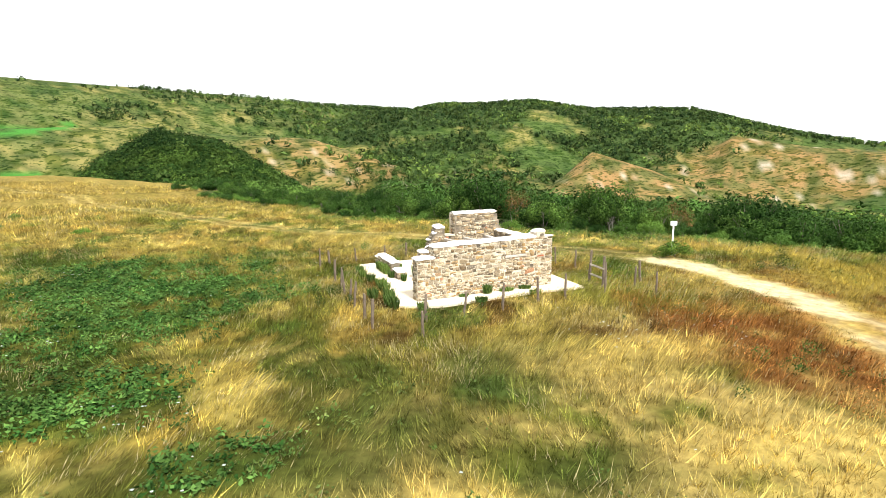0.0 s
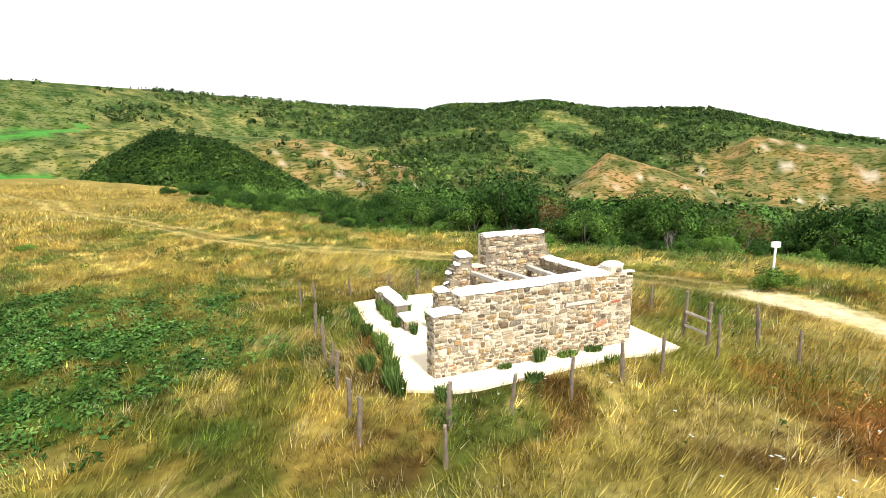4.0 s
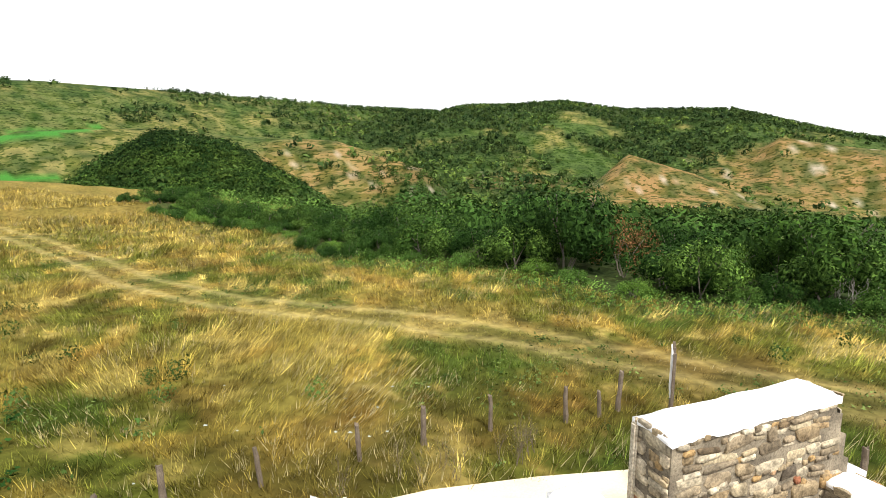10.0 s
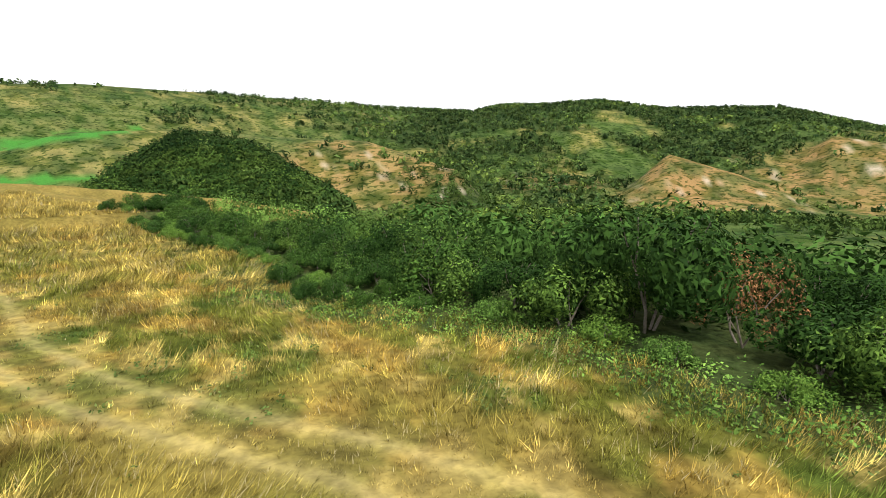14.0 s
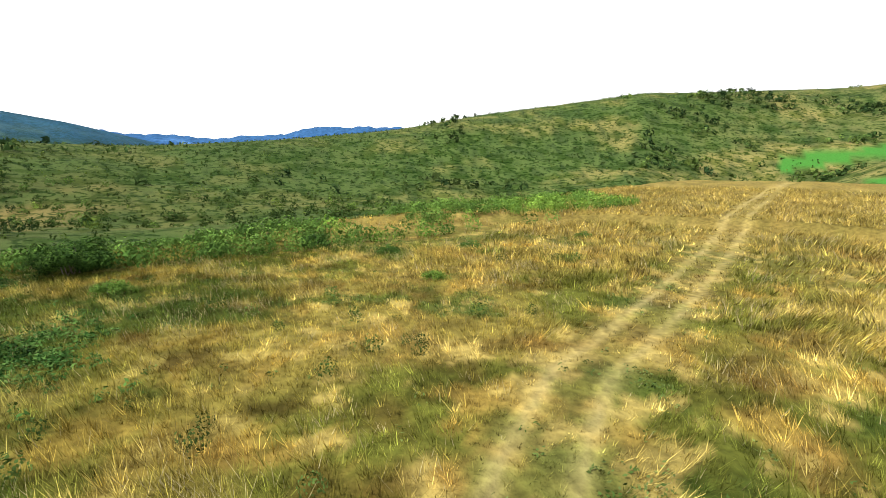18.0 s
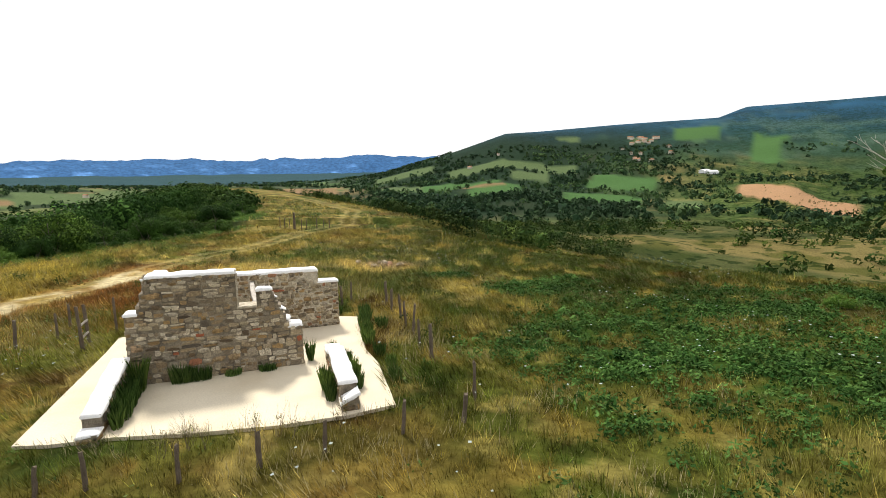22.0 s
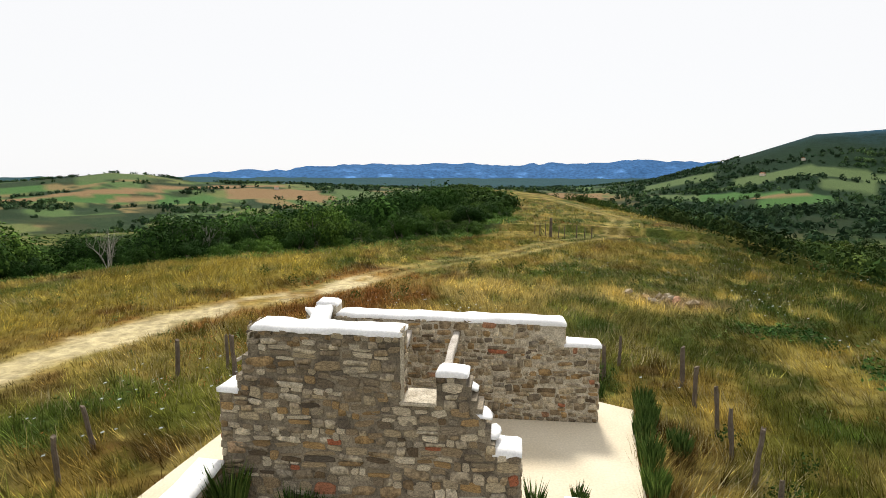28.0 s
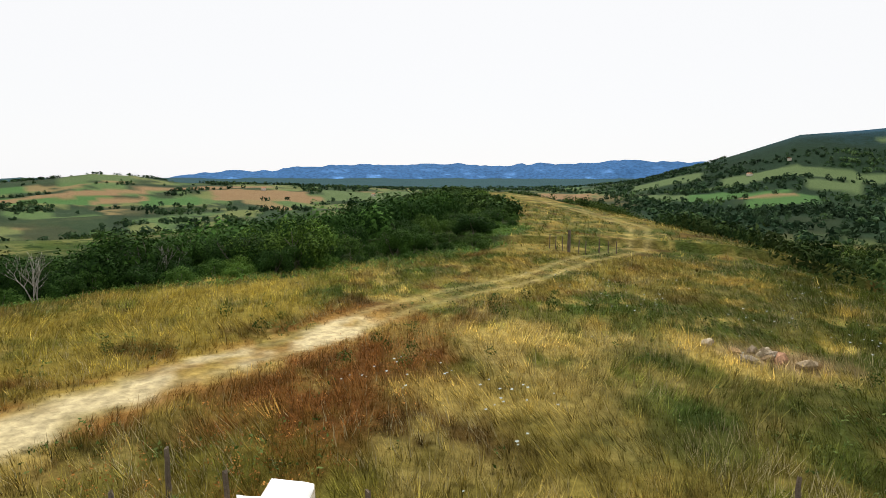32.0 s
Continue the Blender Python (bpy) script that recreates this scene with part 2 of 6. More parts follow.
TABLELAND = [(111.1, 1.12, 3000), (119.1, 3.01, 3000), (127.7, 4.42, 3000), (137.7, 5.31, 2900), (151.6, 5.06, 2800), (153.7, 4.27, 2600), (163, 3.99, 2500), (169.6, 3.59, 2400),
             (174, 3.4, 2300), (178.2, 2.01, 2300), (181.7, 0.92, 2300), (187.6, -0.64, 2300), (195.6, -1.58, 2200), (204.5, -2.11, 2000)]
FARMLAND = [(183.7, -3.26, 1600), (191.6, -2.21, 1700), (199.5, -1.85, 1700), (210.5, -1.61, 1800), (224.5, -1.05, 1800), (233.1, -0.79, 2000), (236.6, -0.14, 2200), (240.1, 0.05, 2200),
            (243.6, -0.41, 2200), (247.6, -0.77, 2200), (251.5, -1.21, 2000), (273.5, -1.87, 1800), (302.3, -2.32, 1500)]
WOODED_HUMP = [(10.8, -8.03, 152), (14.4, -4.9, 170), (22, 0.1, 189), (28.3, 1.47, 199), (33.4, -1.59, 199), (38.4, -5.11, 189)]
GREEN_SPUR = [(349.9, -8.55, 303), (357, -6.19, 342), (1.2, -1.45, 422), (10.9, 1.68, 520), (20.5, 2.09, 560), (27.8, 2.76, 620), (37.9, 2.28, 620), (45, -0.33, 600),
              (52.2, -3.49, 600)]
BARE_HILL = [(346.7, -6.6, 560), (343.6, -3.08, 600), (340.3, 0.14, 650), (333.8, -1.93, 620), (328.4, -4.47, 560), (323.7, -8.17, 520)]
BARE_HILL = BARE_HILL[::-1]
EAST_HILL = [(305.2, -1.32, 700), (314.8, -0.1, 760), (320.7, 0.37, 800), (327.4, 1.51, 850), (330.7, -1.61, 820), (334.7, -4.91, 800)]
GOLD_SPUR = [(5.5, -13.07, 72), (10.4, -8.67, 81), (16.5, -5.76, 95), (23.8, -4.22, 104), (32.2, -3.19, 114), (39.2, -2.5, 121), (47.6, -2.57, 127)]
CLAY_HILL = [(137.3, -7.14, 1000), (141.7, -5.55, 1000), (147.1, -1.65, 1150), (150.9, -2.04, 1150), (155.5, -3.33, 1150), (162.5, -4.51, 1100), (171.6, -6.1, 1000)]
LAYERS = [(SKYLINE, 0.55, 0.3), (TABLELAND, 0.5, 0.4), (FARMLAND, 0.45, 0.35), (WOODED_HUMP, 0.28, 0.3), (GREEN_SPUR, 0.4, 0.3), (BARE_HILL, 0.3, 0.3),
          (EAST_HILL, 0.3, 0.35), (CLAY_HILL, 0.35, 0.3), (GOLD_SPUR, 0.2, 0.22)]
RIDGE = [(-183.0, 205.9, -6.1, 16), (-107.4, 129.4, 1.1, 14), (-59.1, 86.2, 0.3, 22), (-22.0, 54.0, 0.2, 26), (0.0, 38.0, -0.1, 26), (9.0, 22.0, 0, 28), (10.5, 2.9, -0.2, 22),
         (15.2, -24.3, -0.3, 17), (28.7, -62.5, -0.7, 12), (60.1, -118.8, -0.3, 10), (85.6, -161.1, -0.3, 12), (127.0, -221.4, -12.9, 12)]
HOUSE = pose(-1.08, 26.15, 0, 0, 0, 22.5)
HOUSE_INV = HOUSE.inverted()


def house_uv(x, y):
    m = HOUSE_INV
    return m[0][0] * x + m[0][1] * y + m[0][3], m[1][0] * x + m[1][1] * y + m[1][3]


def ridge_at(x, y):
    """Signed distance from the ridge's line (positive to the east side), its height and its flat half width."""
    best = np.full(np.shape(x), 1e9)
    side, hz, wz = np.zeros(np.shape(x)), np.zeros(np.shape(x)), np.zeros(np.shape(x))
    for (ax, ay, az, aw), (bx, by, bz, bw) in zip(RIDGE, RIDGE[1:]):
        ex, ey = bx - ax, by - ay
        t = np.clip(((x - ax) * ex + (y - ay) * ey) / (ex * ex + ey * ey), 0, 1)
        dx, dy = x - ax - t * ex, y - ay - t * ey
        d = np.hypot(dx, dy)
        near = d < best
        best = np.where(near, d, best)
        side = np.where(near, np.sign(ex * dy - ey * dx), side)
        hz = np.where(near, az + t * (bz - az), hz)
        wz = np.where(near, aw + t * (bw - aw), wz)
    return best * side, hz, wz


def height(x, y):
    x, y = np.asarray(x, float), np.asarray(y, float)
    d, top, wide = ridge_at(x, y)
    wide = np.where(d > 0, wide * 0.8, wide * (0.8 + 0.45 * ramp(y, -8, 14)))
    over = np.maximum(np.abs(d) - wide, 0)
    slope = np.where(d > 0, 0.34, 0.3 + 0.06 * ramp(y, 12, -8))
    drop = slope * over * over / (over + 14 - 7 * ramp(y, 12, -8) * (d < 0))
    z = top - np.minimum(drop, 75 + 0 * drop) - np.where(d < 0, 0.02, 0.012) * np.minimum(np.abs(d), 60)
    near = np.hypot(x, y - 30)
    z = z + (fbm(x, y, 9, 3) - 0.5) * 0.5 * ramp(near, 4, 20) + (fbm(x, y, 1.7, 5) - 0.5) * 0.12
    r = np.hypot(x - EYE[0], y - EYE[1])
    az = np.degrees(np.arctan2(-(x - EYE[0]), y - EYE[1])) % 360
    floor = -28 - 45 * ramp(r, 80, 700) + 40 * ramp(r, 2500, 4500)
    rough = (fbm(x, y, 130, 11, 5) - 0.5) * 2
    out = np.logaddexp(z / 2.5, np.full(x.shape, -75.0) / 2.5) * 2.5
    for rows, front, back in LAYERS:
        e, dist = profile(rows, az)
        crest = EYE[2] + dist * np.tan(np.radians(e))
        t = (r - dist) / (dist * np.where(r < dist, front, back))
        lay = floor + np.maximum(crest - floor, 0) * np.exp(-t * t * 1.6) + rough * np.minimum(dist * 0.012, 12) * np.clip(1 - np.exp(-t * t * 8), 0.06, 1)
        k = np.clip(dist * 0.008, 1.5, 8)
        out = np.where(r > 60, np.logaddexp(out / k, lay / k) * k, out)
    u, v = house_uv(x, y)
    pad = ramp(np.maximum(np.abs(u - 4.2) - 6.3, np.abs(v - 4.2) - 6.2), 3.5, 0)
    return out * (1 - pad) + pad * (-0.1 + (fbm(x, y, 1.2, 8) - 0.5) * 0.06)


# Bearings at which woods and fields are laid out, with how far each is turned and raised.
TURNED = np.array([(-40, -3.29, -0.30), (-28, -3.29, -0.06), (-16, -3.27, 0.25), (-4, -3.23, 0.55), (8, -3.06, 0.82), (20, -2.57, 0.89), (32, -2.19, 0.84), (44, -2.02, 0.73), (56, -1.79, 0.46), (68, -1.60, 0.14), (80, -1.41, -0.13), (92, -1.21, -0.42), (104, -1.02, -0.73), (116, -0.89, -0.94), (128, -0.77, -1.07), (140, -0.63, -1.15), (152, -0.55, -1.14), (164, -0.45, -1.11), (176, -0.33, -1.10), (188, -0.37, -1.04), (200, -0.49, -0.95), (212, -0.52, -0.85), (224, -0.46, -0.71), (236, -0.41, -0.55), (248, -0.38, -0.42)])


def true_az(az):
    return az + np.interp((np.asarray(az, float) + 60) % 360 - 60, TURNED[:, 0], TURNED[:, 1])


def plan_az(x, y):
    az = np.degrees(np.arctan2(-(x - EYE[0]), y - EYE[1])) % 360
    return (az - np.interp((az + 62) % 360 - 62, TURNED[:, 0] + TURNED[:, 1], TURNED[:, 1])) % 360


def mixc(a, b, t):
    return a + (np.asarray(b, float) - a) * t[..., None]


def blob(x, y, cx, cy, rx, ry, turn=0.0, seed=0, edge=0.35):
    c, s = math.cos(radians(turn)), math.sin(radians(turn))
    dx, dy = x - cx, y - cy
    q = np.hypot((dx * c + dy * s) / rx, (dy * c - dx * s) / ry) + (fbm(x, y, min(rx, ry) * 0.5, 40 + seed, 3) - 0.5) * 0.9
    return ramp(q, 1 + edge, 1 - edge)


def line_distance(x, y, pts):
    best = np.full(np.shape(x), 1e9)
    for (ax, ay), (bx, by) in zip(pts, pts[1:]):
        ex, ey = bx - ax, by - ay
        t = np.clip(((x - ax) * ex + (y - ay) * ey) / (ex * ex + ey * ey), 0, 1)
        best = np.minimum(best, np.hypot(x - ax - t * ex, y - ay - t * ey))
    return best


TRACK = [(-107.4, 129.4), (-58.6, 87.9), (-44.9, 76.9), (-33.5, 68), (-23.2, 59.4), (-16.6, 53.4), (-11.6, 50.6), (-3, 47.4), (2, 45.1), (6.2, 42.4), (10.5, 39.6), (14.2, 36.3), (15.8, 32.5), (16.7, 28.5),
         (17, 24.5), (16.5, 20.8), (15.5, 16.5), (14.7, 10), (13.4, 4), (11.7, -1.5), (10.3, -10.2), (7.2, -19.2), (9, -34.2), (20.7, -62.4), (46.2, -106.7), (63.9, -134.9)]
ROAD_BARE = [(14.6, 35.8), (15.6, 33.2), (16.4, 30), (16.9, 27), (17.1, 24.5), (16.6, 21), (15.6, 17), (15.1, 14)]
SCRUB_EDGE = [(-114, 154), (-55, 106), (-37.5, 90.5), (-24, 76), (-15.8, 68.4), (-10.3, 61.6), (-4.5, 57.8), (0.3, 55.5), (3.5, 53.3), (7.5, 50.8), (12, 48.8), (15.5, 46.8), (21, 45.5), (31, 36),
              (38, 26), (39, 19), (34.5, 12), (29, 5.5), (24.5, -2), (22, -14), (22.5, -32), (34, -60.5), (58, -101), (82, -143)]


def thicket_depth(x, y):
    """Metres into the scrub woods east of the track; negative on the meadow."""
    best, side = np.full(np.shape(x), 1e9), np.zeros(np.shape(x))
    for (ax, ay), (bx, by) in zip(SCRUB_EDGE, SCRUB_EDGE[1:]):
        ex, ey = bx - ax, by - ay
        t = np.clip(((x - ax) * ex + (y - ay) * ey) / (ex * ex + ey * ey), 0, 1)
        dx, dy = x - ax - t * ex, y - ay - t * ey
        d = np.hypot(dx, dy)
        near = d < best
        best = np.where(near, d, best)
        side = np.where(near, np.sign(ex * dy - ey * dx), side)
    return best * side + (fbm(x, y, 9, 60, 3) - 0.5) * 5


def thicket(x, y):
    t = thicket_depth(x, y)
    az = plan_az(x, y)
    r = np.hypot(x - EYE[0], y - EYE[1])
    return ramp(t, -0.5, 1.5) * ramp(t, 140, 70) * (1 - ramp(az, 2, 8) * ramp(az, 80, 70) * ramp(r, 64, 70))


def lush_patch(x, y):
    """Where elder and bramble cover the meadow west of the house."""
    m = np.maximum(blob(x, y, -16.9, 29.0, 8.5, 8, 20, 1), blob(x, y, -24.8, 23.9, 9, 5, 10, 2))
    m = m * (0.25 + 0.75 * ramp(fbm(x, y, 2.6, 67, 3), 0.36, 0.54))
    return np.maximum(m, np.maximum(blob(x, y, -11.7, 17.5, 3.6, 2.2, 10, 51), blob(x, y, -6.0, 13.8, 1.6, 1.2, 0, 52)) * 0.8)


def near_tint(x, y):
    """Colours of the meadow on the ridge."""
    a, b = fbm(x, y, 7, 21), fbm(x, y, 1.9, 22)
    col = np.empty((*np.shape(x), 3))
    col[:] = (0.35, 0.285, 0.08)
    col = mixc(col, (0.175, 0.19, 0.04), ramp(a, 0.42, 0.6))
    col = mixc(col, (0.5, 0.35, 0.1), ramp(b, 0.55, 0.7) * 0.9)
    col = mixc(col, (0.17, 0.09, 0.034), ramp(fbm(x, y, 2.7, 25), 0.57, 0.7) * (0.8 - 0.35 * ramp(y, 34, 44)))
    col = mixc(col, (0.09, 0.145, 0.03), ramp(fbm(x, y, 3.4, 27), 0.54, 0.66) * 0.8)
    col = mixc(col, (0.6, 0.47, 0.17), ramp(fbm(x, y, 1.2, 24, 3), 0.6, 0.68) * 0.85)
    col = col * (0.34 + 1.24 * fbm(x, y, 0.9, 28, 3))[..., None]
    # lush herbs west of the house, rusty dock by the road, pale oats
    green = lush_patch(x, y)
    col = mixc(col, (0.07, 0.17, 0.03), green * 0.85)
    gold = ramp(x * -0.7 + y * 0.7, 55, 95)
    col = mixc(col, np.array([0.43, 0.325, 0.11]) * (0.5 + fbm(x, y, 3, 38))[..., None], gold * 0.7)
    rust = np.maximum(blob(x, y, 11.1, 19.7, 3.2, 6.5, 8, 3), blob(x, y, 20.6, 26.0, 1.5, 9, 5, 4) * 0.6)
    verge = line_distance(x, y, ROAD_BARE) + (fbm(x, y, 3, 31) - 0.5) * 3
    rust = np.maximum(rust, ramp(verge, 4.2, 2.6) * ramp(y, 31, 25) * 0.8)
    col = mixc(col, (0.25, 0.27, 0.05), blob(x, y, 8.7, 27.5, 3.2, 4.5, 20, 37) * 0.7)
    u, v = house_uv(x, y)
    mown = ramp(v, 9.2, 10.2) * ramp(v, 14.5, 12.5) * ramp(u, -2, 0) * ramp(u, 15, 12)
    col = mixc(col, (0.22, 0.155, 0.045), mown * 0.45)
    rust = np.maximum(rust, mown * ramp(fbm(x, y, 1.8, 36), 0.56, 0.66) * 0.35)
    col = mixc(col, (0.29, 0.125, 0.04), rust * (0.55 + 0.45 * ramp(fbm(x, y, 1.1, 59, 3), 0.38, 0.55)))
    col = mixc(col, (0.5, 0.39, 0.09), blob(x, y, 24.3, 20.3, 5.5, 19, 5, 19) * ramp(b, 0.25, 0.5) * 0.85)
    col = mixc(col, (0.08, 0.14, 0.04), blob(x, y, 2.2, 18.5, 3, 2, 0, 6) * 0.6)
    col = mixc(col, (0.6, 0.46, 0.18), np.maximum(blob(x, y, 5.4, 13.5, 6, 4.5, 0, 14, 0.6), blob(x, y, 0.1, 12.0, 4, 2.5, 0, 15, 0.6)) * ramp(b, 0.35, 0.6) * 0.85)
    col = mixc(col, (0.06, 0.085, 0.022), blob(x, y, -18.0, -8.3, 18, 22, 0, 16, 0.5) * 0.75 * ramp(b, 0.65, 0.5))
    straw = np.maximum(blob(x, y, 0.8, 10.6, 2.9, 1.1, 130, 18, 0.4), np.maximum(blob(x, y, 6.4, 19.1, 3.5, 1.6, 10, 53, 0.5) * 0.7, blob(x, y, 7.6, 12.8, 2.6, 1.5, 0, 54, 0.5) * 0.7))
    straw = np.maximum(straw, blob(x, y, -6.8, 17.6, 2.6, 0.9, 120, 55, 0.5) * 0.7)
    col = mixc(col, (0.06, 0.095, 0.024), np.maximum(blob(x, y, -2.8, 14.7, 2.5, 2.2, 0, 57, 0.5), blob(x, y, 2.2, 12.3, 2.2, 1.0, 20, 58, 0.5)) * 0.7)
    col = mixc(col, (0.085, 0.105, 0.026), np.maximum(ramp(x, 9, 2) * ramp(y, 20, 8) * 0.4, ramp(x, 1, -5) * ramp(y, 26, 18) * 0.6) * ramp(b, 0.62, 0.48))
    col = mixc(col, (0.8, 0.6, 0.2), straw * (0.5 + 0.5 * ramp(fbm(x, y, 0.8, 56, 3), 0.4, 0.6)))
    t = line_distance(x, y, TRACK)
    wheel = np.exp(-((np.abs(t) - 0.85) / 0.26) ** 2)
    col = mixc(col, (0.31, 0.26, 0.155), wheel * (0.25 + 0.6 * fbm(x, y, 1.5, 29)))
    col = mixc(col, (0.3, 0.24, 0.1), ramp(t, 2.0, 1.2) * 0.3)
    col = mixc(col, (0.2, 0.14, 0.055), ramp(t, 2.6, 1.6) * ramp(x, -4, 4) * ramp(y, 30.5, 33) * 0.3)
    bare = line_distance(x, y, ROAD_BARE) + (fbm(x, y, 1.6, 33) - 0.5) * 2.2
    col = mixc(col, (0.66, 0.56, 0.4), ramp(bare, 1.5, 0.5) * ramp(fbm(x, y, 2.4, 35, 3), 0.3, 0.5) * (0.75 + 0.25 * fbm(x, y, 0.6, 34)))
    col = mixc(col, (0.5, 0.36, 0.24), blob(x, y, -1.8, 10.2, 2.2, 1.2, 0, 9) * 0.8)
    # drier and paler to the north, greener and duller to the south
    col = mixc(col, col * np.array([0.82, 0.88, 0.78]), ramp(x, -1, -9) * ramp(y, 47, 38))
    return col * (1 + 0.1 * ramp(y, 34, 44) + 0.06 * ramp(y, 16, 10) * ramp(y, -14, 0) - 0.14 * ramp(y, 14, 19) * ramp(y, 44, 36))[..., None] * np.array([1.0, 1.0, 0.82])


def green_strips(az, r, z):
    """Two bright strips of young crop on the northern hill, climbing to the north."""
    rise = np.degrees(np.arctan2(z - EYE[2], np.maximum(r, 1))) - np.interp(az, TURNED[:, 0], TURNED[:, 2])
    on = (r > 250) * (r < 1000)
    upper = ramp(np.abs(az - 44), 10.2, 9.9) * ramp(np.abs(rise - 1.3 + 0.15 * (az - 38)), 0.16 + 0.03 * (az - 34), 0.08 + 0.03 * (az - 34))
    lower = ramp(np.abs(az - 42.5), 5.2, 4.9) * ramp(np.abs(rise + 2.5), 0.38, 0.3)
    return np.maximum(upper, lower) * on


def woods_cover(x, y, az, r):
    """How densely the hills are wooded, north and west of the ridge."""
    a = np.where(az > 180, az - 360, az)
    cover = ramp(fbm(x, y, 110, 91, 4), 0.5, 0.62) * (0.5 - 0.38 * ramp(a, 60, 75))
    cover = np.maximum(cover, blob(a, r, 27, 190, 9, 45, 0, 21))
    cover = np.maximum(cover, blob(a, r, -6, 1000, 22, 420, 0, 22) * np.maximum(ramp(fbm(x, y, 85, 92, 4), 0.4, 0.54), ramp(r, 1050, 1250)) * 0.95)
    cover = np.maximum(cover, blob(a, r, -4, 330, 14, 150, 0, 25) * 0.75)
    cover = np.maximum(cover, blob(a, r, -28, 1180, 12, 160, 0, 23) * 0.85)
    cover = np.maximum(cover, blob(a, r, -30, 330, 22, 130, 0, 24) * 0.6)
    cover = np.maximum(cover, blob(a, r, 95, 330, 40, 90, 0, 26) * 0.12)
    cover = cover * (1 - 0.93 * np.maximum(blob(a, r, -20, 590, 7, 130, 0, 3), blob(a, r, -34, 720, 9, 170, 0, 4)))
    cover = cover * (1 - 0.85 * blob(a, r, 25, 560, 18, 200, 0, 28))
    cover = cover * (green_strips(a, r, height(x, y)) < 0.1)
    return cover * ((a > -70) & (a < 150))


# Fields across the valley: bearing, distance, half width in degrees, half depth in metres, skew.
GREEN_PLOTS = [(181.5, 1230, 1.9, 80, 0), (177.4, 1200, 2.5, 34, 8), (175.4, 1082, 2.6, 60, -6), (162.5, 1190, 3.2, 90, 5), (164, 965, 4.2, 55, 0), (243.2, 1400, 4, 90, 12),
               (248, 1744, 3, 100, 0), (234.3, 1305, 2.6, 120, 10), (150, 1700, 1.2, 190, 20), (156, 1950, 2, 90, 0)]
PALE_PLOTS = [(177.2, 1460, 3.2, 80, 0), (178.8, 1392, 3.4, 22, 4), (172.4, 1437, 2.2, 70, 0), (171.7, 1268, 2.0, 60, 5), (186, 1340, 2.7, 55, 30), (185, 1720, 3.2, 120, 0), (240, 1960, 3, 120, 0),
              (216, 1397, 4.5, 150, 10), (211, 1500, 3, 130, 0), (156.5, 880, 1.6, 70, 0), (168, 1900, 1.2, 40, 6), (161, 1840, 1.1, 36, -8), (169, 1400, 2, 60, 0)]
TAN_PLOTS = [(195.5, 1450, 3.3, 120, 10), (226.2, 1387, 4.6, 120, 8), (221.7, 1300, 1.6, 50, 0), (247.3, 1454, 5, 42, -14), (239.6, 1517, 3.5, 52, -10), (238.5, 1376, 2.4, 40, -12),
             (253, 1520, 3, 50, -8), (231, 1650, 6, 50, 0), (176.5, 1130, 2.2, 14, 0)]


def plots(az, r, x, y, rows):
    m = np.zeros(np.shape(x))
    wob = (fbm(x, y, 90, 61, 3) - 0.5) * 0.3
    for a, dist, half, deep, skew in rows:
        da = (az - a + 180) % 360 - 180
        m = np.maximum(m, ramp(np.maximum(np.abs(da) / half, np.abs(r - dist - skew * da) / deep) + wob, 1.03, 0.95))
    return m


